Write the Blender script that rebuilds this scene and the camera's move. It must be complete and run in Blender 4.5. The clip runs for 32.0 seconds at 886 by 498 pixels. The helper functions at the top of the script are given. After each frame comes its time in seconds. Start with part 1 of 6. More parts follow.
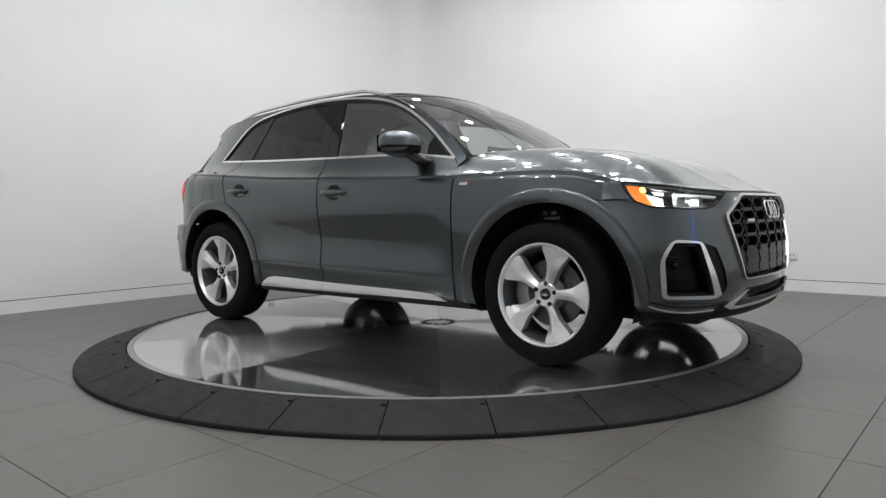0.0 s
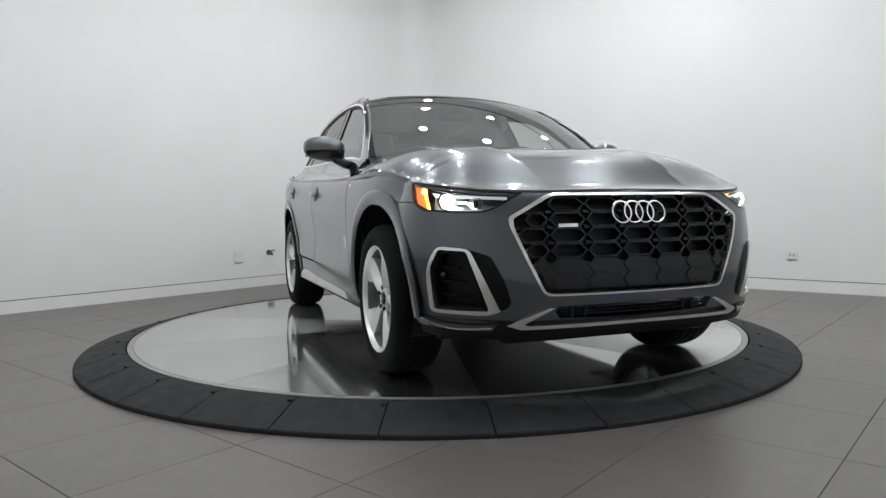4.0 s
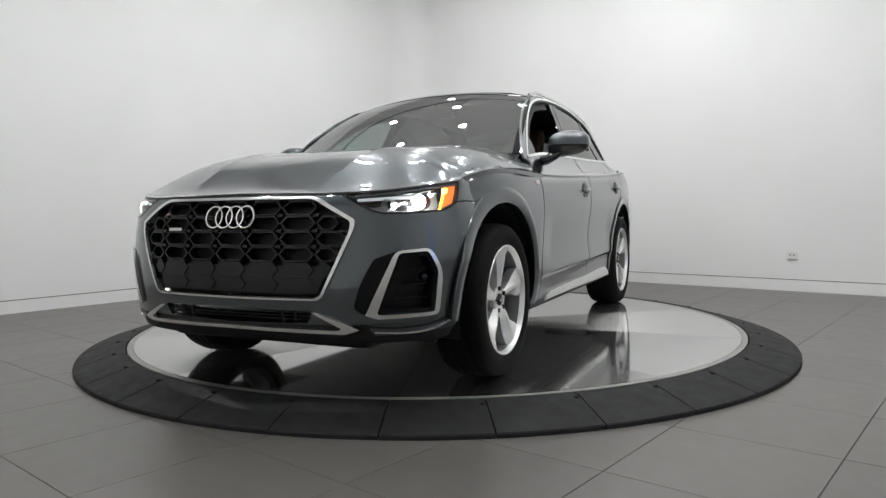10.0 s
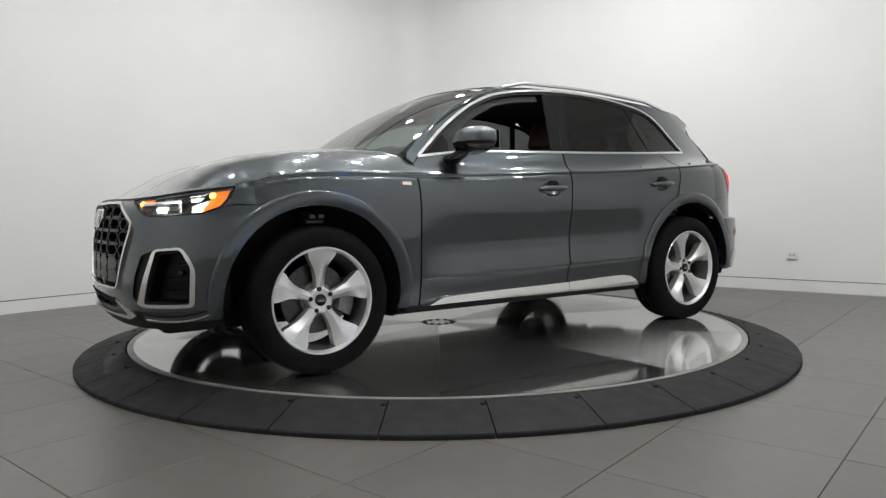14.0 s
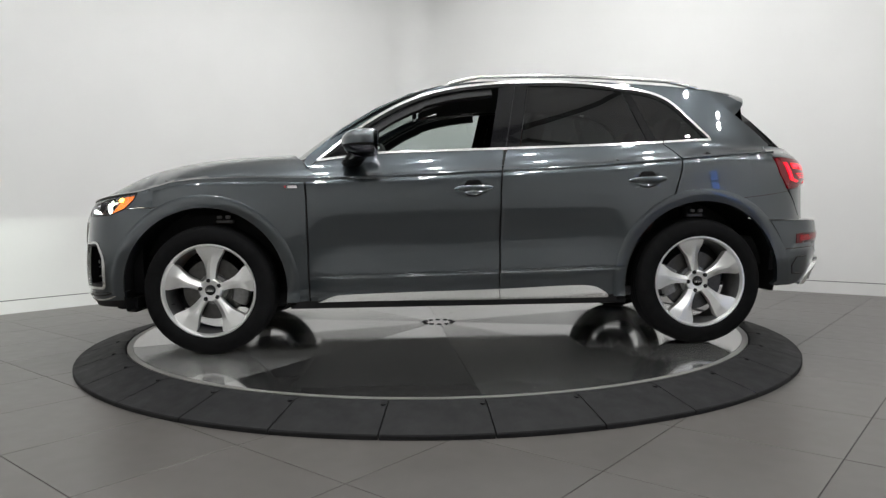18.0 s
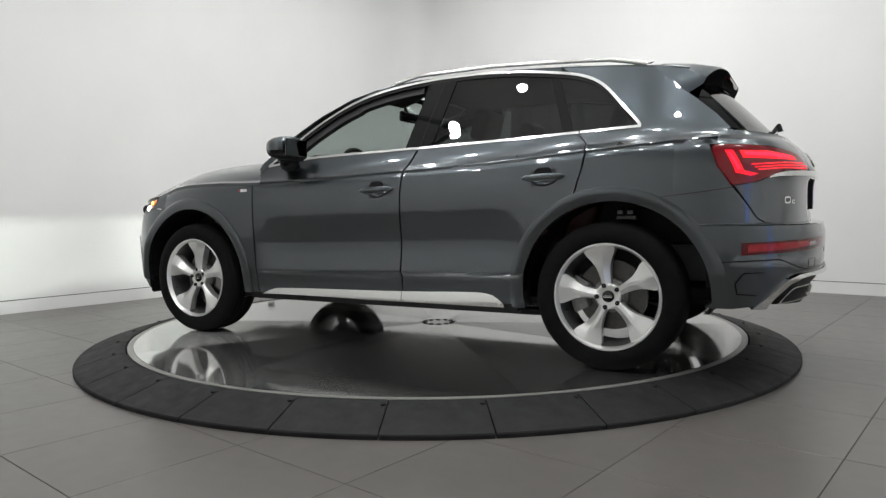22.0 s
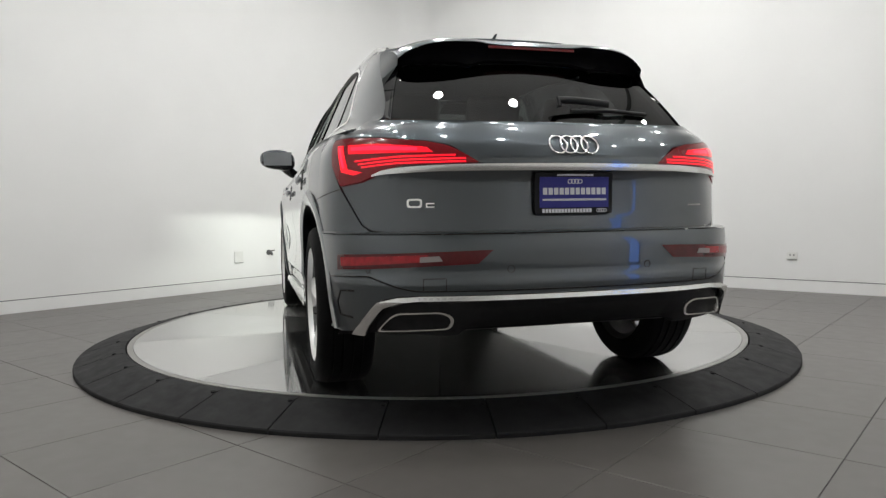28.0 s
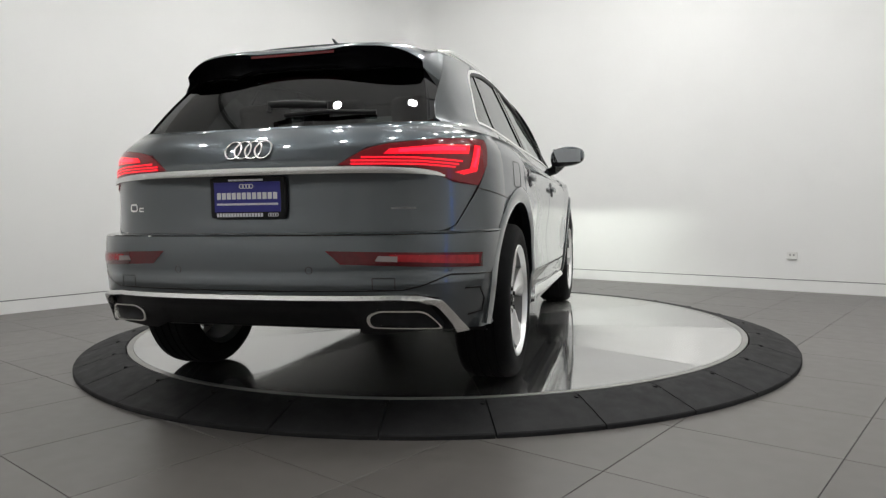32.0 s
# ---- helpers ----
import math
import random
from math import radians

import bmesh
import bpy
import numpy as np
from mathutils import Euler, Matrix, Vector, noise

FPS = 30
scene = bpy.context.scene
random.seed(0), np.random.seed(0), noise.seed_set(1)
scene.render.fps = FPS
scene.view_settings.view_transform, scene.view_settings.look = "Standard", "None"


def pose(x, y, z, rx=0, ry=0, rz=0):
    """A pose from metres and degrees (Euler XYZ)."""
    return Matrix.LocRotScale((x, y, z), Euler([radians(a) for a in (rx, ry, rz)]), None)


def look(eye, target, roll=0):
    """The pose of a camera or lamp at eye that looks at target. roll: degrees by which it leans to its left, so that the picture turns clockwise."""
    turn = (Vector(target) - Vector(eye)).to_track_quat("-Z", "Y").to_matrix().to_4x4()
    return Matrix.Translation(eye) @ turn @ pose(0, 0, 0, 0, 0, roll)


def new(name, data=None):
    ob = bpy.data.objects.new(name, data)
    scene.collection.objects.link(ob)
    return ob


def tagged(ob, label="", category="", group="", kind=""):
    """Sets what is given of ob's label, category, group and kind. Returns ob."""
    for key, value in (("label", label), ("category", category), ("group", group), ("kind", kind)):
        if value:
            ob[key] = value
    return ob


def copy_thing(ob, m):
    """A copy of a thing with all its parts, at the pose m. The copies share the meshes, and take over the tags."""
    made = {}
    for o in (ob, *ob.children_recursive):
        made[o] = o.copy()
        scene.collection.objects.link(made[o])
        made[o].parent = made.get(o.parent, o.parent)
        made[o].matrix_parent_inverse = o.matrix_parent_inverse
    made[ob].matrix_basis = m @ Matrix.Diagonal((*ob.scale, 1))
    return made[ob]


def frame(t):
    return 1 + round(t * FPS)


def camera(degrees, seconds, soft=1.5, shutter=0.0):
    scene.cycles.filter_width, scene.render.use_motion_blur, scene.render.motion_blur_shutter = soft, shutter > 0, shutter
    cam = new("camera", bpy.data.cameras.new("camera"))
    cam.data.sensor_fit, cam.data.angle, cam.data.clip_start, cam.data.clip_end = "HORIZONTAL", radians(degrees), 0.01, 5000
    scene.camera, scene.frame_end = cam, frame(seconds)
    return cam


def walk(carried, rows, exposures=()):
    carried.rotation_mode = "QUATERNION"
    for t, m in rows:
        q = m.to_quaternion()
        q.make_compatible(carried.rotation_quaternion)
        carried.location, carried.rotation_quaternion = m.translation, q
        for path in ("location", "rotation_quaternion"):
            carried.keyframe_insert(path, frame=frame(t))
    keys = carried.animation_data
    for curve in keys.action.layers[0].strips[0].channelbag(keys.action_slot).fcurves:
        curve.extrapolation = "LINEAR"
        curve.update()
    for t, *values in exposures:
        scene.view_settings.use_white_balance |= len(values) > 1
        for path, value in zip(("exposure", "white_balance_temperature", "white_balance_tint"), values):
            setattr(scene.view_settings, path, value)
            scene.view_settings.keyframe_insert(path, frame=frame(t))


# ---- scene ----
cam = camera(65.43, 32.0, soft=1.35)
EYE = Vector((0.0, -4.943, 0.80))
AIM = EYE + Vector((math.sin(radians(0.47)) * math.cos(radians(-3.17)), math.cos(radians(0.47)) * math.cos(radians(-3.17)), math.sin(radians(-3.17))))
walk(cam, [(0.0, look(EYE, AIM, -0.79)), (32.0, look(EYE, AIM, -0.79))],
     exposures=[(0.0, 0.0, 6530, 10), (3.0, 0.0, 6490, 10), (6.0, -0.1, 6370, 10), (8.0, -0.1, 6360, 10), (9.5, 0.0, 6500, 10), (12.0, 0.0, 6660, 10), (19.0, 0.0, 6640, 10), (25.0, 0.0, 6660, 10),
                (28.0, 0.0, 6740, 10), (32.0, 0.0, 6740, 10)])

FLOOR_Z = -0.083
TURN_START, TURN_RATE = -38.84, -7.714      # degrees, degrees per second
CAR_OFF = (-0.077, 0.098)                   # the car's middle, seen from the axis of the turntable
GRID_TURN = 49.7                            # the walls and tiles stand askew to the view
WALL_U, WALL_V, BACK_U, BACK_V, CEIL_Z = 4.02, -3.833, -6.2, 6.2, 4.1

world = bpy.data.worlds.new("world")
scene.world = world
world.use_nodes = True
world.node_tree.nodes["Background"].inputs[0].default_value = (0.8, 0.85, 0.9, 1)
world.node_tree.nodes["Background"].inputs[1].default_value = 0.0
scene.view_settings.exposure = 0.0
# ---- materials ----
def material(name, color, rough=0.5, metal=0.0, coat=0.0, coat_rough=0.03, vary=0.0, scale=20.0, bump=0.0, bump_scale=200.0, emit=0.0, emit_color=None, ior=1.45,
             transmission=0.0, alpha=1.0, rough_vary=0.0, flakes=0.0):
    m = bpy.data.materials.new(name)
    m.use_nodes = True
    nt = m.node_tree
    b = nt.nodes["Principled BSDF"]
    b.inputs["Base Color"].default_value = (*color, 1)
    b.inputs["Roughness"].default_value = rough
    b.inputs["Metallic"].default_value = metal
    b.inputs["Coat Weight"].default_value = coat
    b.inputs["Coat Roughness"].default_value = coat_rough
    b.inputs["IOR"].default_value = ior
    b.inputs["Transmission Weight"].default_value = transmission
    b.inputs["Alpha"].default_value = alpha
    if emit:
        b.inputs["Emission Color"].default_value = (*(emit_color or color), 1)
        b.inputs["Emission Strength"].default_value = emit
    co = nt.nodes.new("ShaderNodeTexCoord")

    def noise_tex(s, detail=4.0):
        n = nt.nodes.new("ShaderNodeTexNoise")
        n.inputs["Scale"].default_value, n.inputs["Detail"].default_value = s, detail
        nt.links.new(co.outputs["Object"], n.inputs["Vector"])
        return n.outputs["Fac"]

    def ramp(fac, lo, hi, a=0.3, z=0.7):
        r = nt.nodes.new("ShaderNodeMapRange")
        r.inputs["From Min"].default_value, r.inputs["From Max"].default_value = a, z
        r.inputs["To Min"].default_value, r.inputs["To Max"].default_value = lo, hi
        nt.links.new(fac, r.inputs["Value"])
        return r.outputs["Result"]
    if vary:
        mix = nt.nodes.new("ShaderNodeMix")
        mix.data_type = "RGBA"
        mix.inputs["A"].default_value = (*[c * (1 - vary) for c in color], 1)
        mix.inputs["B"].default_value = (*[min(1, c * (1 + vary)) for c in color], 1)
        nt.links.new(ramp(noise_tex(scale), 0, 1), mix.inputs["Factor"])
        nt.links.new(mix.outputs["Result"], b.inputs["Base Color"])
    if rough_vary:
        nt.links.new(ramp(noise_tex(scale * 1.7), rough - rough_vary, rough + rough_vary), b.inputs["Roughness"])
    if bump:
        n = nt.nodes.new("ShaderNodeBump")
        n.inputs["Strength"].default_value = bump
        n.inputs["Distance"].default_value = 0.002
        nt.links.new(noise_tex(bump_scale, 3.0), n.inputs["Height"])
        nt.links.new(n.outputs["Normal"], b.inputs["Normal"])
    if flakes:
        v = nt.nodes.new("ShaderNodeTexVoronoi")
        v.inputs["Scale"].default_value = 2500.0
        nt.links.new(co.outputs["Object"], v.inputs["Vector"])
        n = nt.nodes.new("ShaderNodeBump")
        n.inputs["Strength"].default_value = flakes
        n.inputs["Distance"].default_value = 0.0004
        nt.links.new(v.outputs["Color"], n.inputs["Height"])
        nt.links.new(n.outputs["Normal"], b.inputs["Normal"])
    return m


def tile_material(name, color):
    """Floor tile: each tile a little lighter or darker, soft cloudy grain, satin gloss."""
    m = material(name, color, rough=0.34, vary=0.04, scale=6.0, rough_vary=0.02, ior=1.5)
    nt = m.node_tree
    b = nt.nodes["Principled BSDF"]
    info = nt.nodes.new("ShaderNodeObjectInfo")
    hsv = nt.nodes.new("ShaderNodeHueSaturation")
    r = nt.nodes.new("ShaderNodeMapRange")
    r.inputs["To Min"].default_value, r.inputs["To Max"].default_value = 0.95, 1.05
    nt.links.new(info.outputs["Random"], r.inputs["Value"])
    nt.links.new(r.outputs["Result"], hsv.inputs["Value"])
    nt.links.new(b.inputs["Base Color"].links[0].from_socket, hsv.inputs["Color"])
    nt.links.new(hsv.outputs["Color"], b.inputs["Base Color"])
    return m


def glass_material(name, tint, rough=0.0, gloss=0.075):
    """Thin window glass: a sharp mirror coat over a tinted see-through sheet."""
    m = bpy.data.materials.new(name)
    m.use_nodes = True
    nt = m.node_tree
    nt.nodes.remove(nt.nodes["Principled BSDF"])
    out = nt.nodes["Material Output"]
    t, g, mix, f, p, r = (nt.nodes.new("ShaderNode" + n) for n in ("BsdfTransparent", "BsdfGlossy", "MixShader", "LayerWeight", "Math", "MapRange"))
    t.inputs["Color"].default_value = (*tint, 1)
    g.inputs["Roughness"].default_value = rough
    f.inputs["Blend"].default_value = 0.5
    p.operation = "POWER"
    p.inputs[1].default_value = 5.0
    r.inputs["To Min"].default_value = gloss
    nt.links.new(f.outputs["Facing"], p.inputs[0])
    nt.links.new(p.outputs["Value"], r.inputs["Value"])
    nt.links.new(r.outputs["Result"], mix.inputs["Fac"])
    nt.links.new(t.outputs["BSDF"], mix.inputs[1])
    nt.links.new(g.outputs["BSDF"], mix.inputs[2])
    nt.links.new(mix.outputs["Shader"], out.inputs["Surface"])
    return m


M_WALL = material("wall_paint", (0.80, 0.80, 0.79), 0.55, vary=0.015, scale=1.5, bump=0.06, bump_scale=350)
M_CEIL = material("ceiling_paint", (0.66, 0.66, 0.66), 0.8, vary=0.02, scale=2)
M_BACKWALL = material("grey_paint", (0.80, 0.80, 0.79), 0.6, vary=0.1, scale=2, bump=0.06, bump_scale=350)
M_DAYLIGHT = material("daylight_outside", (0.25, 0.45, 1.0), 0.8, emit=1.5, emit_color=(0.22, 0.42, 1.0))
M_BASE = material("baseboard_paint", (0.80, 0.80, 0.79), 0.4, vary=0.02, scale=5)
M_REVEAL = material("shadow_gap", (0.10, 0.10, 0.10), 0.6, vary=0.1, scale=9)
M_TILE = tile_material("floor_tile", (0.118, 0.109, 0.102))
M_GROUT = material("grout", (0.045, 0.044, 0.043), 0.9, vary=0.15, scale=40)
M_RING = material("ramp_rubber", (0.022, 0.022, 0.023), 0.62, vary=0.16, scale=9, bump=0.12, bump_scale=500, rough_vary=0.08)
def brushed(name, tone, rough, veil):
    """Brushed steel: long gloss across the grain; the grain runs along each plate."""
    m = material(name, (tone, tone, tone), rough, metal=0.95, vary=0.07, scale=2.5, rough_vary=0.015, bump=0.02, bump_scale=9)
    nt = m.node_tree
    b = nt.nodes["Principled BSDF"]
    b.inputs["Anisotropic"].default_value = 0.5
    t = nt.nodes.new("ShaderNodeTangent")
    t.direction_type, t.uv_map = "UV_MAP", "grain"
    nt.links.new(t.outputs["Tangent"], b.inputs["Tangent"])
    # scratches: a wide veil of gloss across the grain
    g, mix = nt.nodes.new("ShaderNodeBsdfAnisotropic"), nt.nodes.new("ShaderNodeMixShader")
    g.inputs["Color"].default_value = (tone, tone, tone * 0.98, 1)
    g.inputs["Roughness"].default_value = 0.26
    g.inputs["Anisotropy"].default_value = -0.65
    nt.links.new(t.outputs["Tangent"], g.inputs["Tangent"])
    co, stretch, n, r = (nt.nodes.new("ShaderNode" + k) for k in ("UVMap", "Mapping", "TexNoise", "MapRange"))
    co.uv_map = "grain"
    stretch.inputs["Scale"].default_value = (60.0, 1.5, 1.0)
    n.inputs["Scale"].default_value, n.inputs["Detail"].default_value = 1.0, 5.0
    r.inputs["From Min"].default_value, r.inputs["From Max"].default_value = 0.3, 0.7
    r.inputs["To Min"].default_value, r.inputs["To Max"].default_value = veil * 0.75, veil * 1.25
    nt.links.new(co.outputs["UV"], stretch.inputs["Vector"])
    nt.links.new(stretch.outputs["Vector"], n.inputs["Vector"])
    nt.links.new(n.outputs["Fac"], r.inputs["Value"])
    nt.links.new(r.outputs["Result"], mix.inputs["Fac"])
    nt.links.new(b.outputs["BSDF"], mix.inputs[1])
    nt.links.new(g.outputs["BSDF"], mix.inputs[2])
    nt.links.new(mix.outputs["Shader"], nt.nodes["Material Output"].inputs["Surface"])
    return m


M_RING.node_tree.nodes["Principled BSDF"].inputs["Specular IOR Level"].default_value = 0.16
M_DISC, M_DISC2 = brushed("brushed_steel_deck", 0.64, 0.075, 0.58), brushed("polished_steel_deck", 0.55, 0.06, 0.16)
M_DECK_EDGE = material("worn_deck_edge", (0.30, 0.295, 0.28), 0.40, metal=0.5, vary=0.08, scale=6)
M_PAINT = material("graphite_paint", (0.054, 0.067, 0.076), 0.28, metal=0.86, coat=1.0, coat_rough=0.006, flakes=0.05)
M_PAINT.node_tree.nodes["Principled BSDF"].inputs["Coat IOR"].default_value = 1.80
M_DARK = material("black_plastic", (0.012, 0.012, 0.013), 0.5, vary=0.2, scale=30, bump=0.1, bump_scale=700)
M_GLOSS = material("gloss_black", (0.008, 0.008, 0.009), 0.03)
M_SATIN = material("satin_black", (0.006, 0.006, 0.007), 0.28, vary=0.2, scale=20)
M_SATIN.node_tree.nodes["Principled BSDF"].inputs["Specular IOR Level"].default_value = 0.2
M_MATT = material("matt_black", (0.004, 0.004, 0.0045), 0.95, vary=0.2, scale=30)
M_MATT.node_tree.nodes["Principled BSDF"].inputs["Specular IOR Level"].default_value = 0.06
# barrel alloy far darker than M_RIM: the shade inside the wheel is painted in
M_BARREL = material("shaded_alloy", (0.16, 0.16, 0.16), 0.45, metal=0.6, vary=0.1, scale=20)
M_TYRE = material("tyre_rubber", (0.006, 0.006, 0.0065), 0.75, vary=0.25, scale=25, bump=0.15, bump_scale=400)
M_TYRE.node_tree.nodes["Principled BSDF"].inputs["Specular IOR Level"].default_value = 0.15
M_DARK.node_tree.nodes["Principled BSDF"].inputs["Specular IOR Level"].default_value = 0.25
M_CHROME = material("satin_aluminium", (0.80, 0.80, 0.79), 0.20, metal=0.95)
M_BRIGHT = material("bright_chrome", (0.93, 0.93, 0.92), 0.16, metal=1.0)
M_RIM = material("silver_alloy", (0.86, 0.86, 0.85), 0.33, metal=0.75, coat=0.5, vary=0.03, scale=8)
M_LAMP = material("lamp_glow", (0.97, 0.99, 1.0), 0.5, emit=220.0)
M_GLASS = glass_material("window_glass", (0.70, 0.80, 0.77), gloss=0.27)
M_SCREEN = glass_material("windscreen_glass", (0.56, 0.64, 0.61), gloss=0.33)
M_TINT = glass_material("privacy_glass", (0.10, 0.11, 0.11))
M_REARGLASS = glass_material("rear_privacy_glass", (0.09, 0.10, 0.10))
# ---- mesh tools ----
from mathutils import geometry


def solid(name, verts, faces, mat, parent=None, label="", smooth=None):
    me = bpy.data.meshes.new(name)
    me.from_pydata([tuple(map(float, v)) for v in verts], [], faces)
    me.materials.append(mat)
    ob = new(name, me)
    finish(ob, parent, label, smooth)
    return ob


def finish(ob, parent, label="", smooth=None):
    me = ob.data
    if smooth is not None:
        me.shade_smooth()
        if smooth < 180:
            me.set_sharp_from_angle(angle=radians(smooth))
    if parent is not None:
        ob.parent = parent
    if label:
        ob["label"] = label
    return ob


def part(name, bm, mat, parent, label="", smooth=None):
    me = bpy.data.meshes.new(name)
    bmesh.ops.recalc_face_normals(bm, faces=bm.faces)
    bm.to_mesh(me)
    bm.free()
    me.materials.append(mat)
    ob = new(name, me)
    return finish(ob, parent, label, smooth)


def thing(name, label, category, m=None, group="", kind=""):
    ob = new(name)
    ob.matrix_basis = m or Matrix()
    return tagged(ob, label, category, group, kind)


def box_bm(lo, hi, bevel=0.0, seg=2, m=None):
    bm = bmesh.new()
    c, s = [(a + b) / 2 for a, b in zip(lo, hi)], [b - a for a, b in zip(lo, hi)]
    bmesh.ops.create_cube(bm, size=1.0, matrix=(m or Matrix()) @ Matrix.Translation(c) @ Matrix.Diagonal((*s, 1)))
    if bevel:
        bmesh.ops.bevel(bm, geom=list(bm.edges), offset=bevel, segments=seg, affect="EDGES", profile=0.6)
    return bm


def lathe_bm(profile, n=48, axis="Z", closed=False):
    """A body of revolution from (radius, height) pairs."""
    bm = bmesh.new()
    rings = []
    for r, h in profile:
        ring = []
        for i in range(n):
            a = 2 * math.pi * i / n
            p = (r * math.cos(a), r * math.sin(a), h)
            if axis == "Y":
                p = (p[0], p[2], p[1])
            ring.append(bm.verts.new(p))
        rings.append(ring)
    pairs = list(zip(rings, rings[1:])) + ([(rings[-1], rings[0])] if closed else [])
    for a, b in pairs:
        for i in range(n):
            j = (i + 1) % n
            bm.faces.new((a[i], a[j], b[j], b[i]))
    return bm


def tube_bm(points, radius, n=8, closed=False, squash=(1, 1)):
    """A rod along a line of points."""
    bm = bmesh.new()
    pts = [Vector(p) for p in points]
    rings = []
    for i, p in enumerate(pts):
        a, b = pts[i - 1 if closed or i else 0], pts[(i + 1) % len(pts) if closed else min(i + 1, len(pts) - 1)]
        d = (b - a).normalized()
        e1 = d.cross(Vector((0, 0, 1)))
        e1 = (e1 if e1.length > 1e-3 else d.cross(Vector((0, 1, 0)))).normalized()
        e2 = e1.cross(d)
        rings.append([bm.verts.new(p + radius * (squash[0] * e1 * math.cos(2 * math.pi * k / n) + squash[1] * e2 * math.sin(2 * math.pi * k / n))) for k in range(n)])
    for a, b in list(zip(rings, rings[1:])) + ([(rings[-1], rings[0])] if closed else []):
        for k in range(n):
            bm.faces.new((a[k], a[(k + 1) % n], b[(k + 1) % n], b[k]))
    if not closed:
        bm.faces.new(rings[0][::-1])
        bm.faces.new(rings[-1])
    return bm


def rounded(points, r, n=4):
    """A polygon with its corners cut round; r is one radius or one a corner."""
    out = []
    k = len(points)
    for i, p in enumerate(points):
        a, p, b = Vector(points[i - 1]).to_2d(), Vector(p).to_2d(), Vector(points[(i + 1) % k]).to_2d()
        rr = r[i] if isinstance(r, (list, tuple)) else r
        d1, d2 = a - p, b - p
        t = min(rr, d1.length * 0.48, d2.length * 0.48)
        if t <= 1e-6:
            out.append(tuple(p))
            continue
        q1, q2 = p + d1.normalized() * t, p + d2.normalized() * t
        for j in range(n + 1):
            s = j / n
            out.append(tuple(q1 * (1 - s) ** 2 + p * 2 * s * (1 - s) + q2 * s * s))
    return out


def arc(cx, cz, r, a0, a1, n=16):
    return [(cx + r * math.cos(radians(a0 + (a1 - a0) * i / n)), cz + r * math.sin(radians(a0 + (a1 - a0) * i / n))) for i in range(n + 1)]


def dense(loop, step, closed=True):
    out = []
    for a, b in zip(loop, loop[1:] + (loop[:1] if closed else [])):
        n = max(1, int(math.ceil(max(abs(b[0] - a[0]) / step[0], abs(b[1] - a[1]) / step[1]))))
        out += [(a[0] + (b[0] - a[0]) * i / n, a[1] + (b[1] - a[1]) * i / n) for i in range(n)]
    return out if closed else out + [tuple(loop[-1])]


def within(pts, loop):
    """Which points lie inside a loop."""
    x, y = pts[:, 0], pts[:, 1]
    inside = np.zeros(len(pts), bool)
    for (x0, y0), (x1, y1) in zip(loop, loop[1:] + loop[:1]):
        if y0 != y1:
            inside ^= ((y0 > y) != (y1 > y)) & (x < (x1 - x0) * (y - y0) / (y1 - y0) + x0)
    return inside


def surf_normal(fn, u, v, h=0.003):
    du, dv = fn(u + h, v) - fn(u - h, v), fn(u, v + h) - fn(u, v - h)
    n = np.cross(du, dv)
    return n / np.maximum(np.linalg.norm(n, axis=-1, keepdims=True), 1e-9)


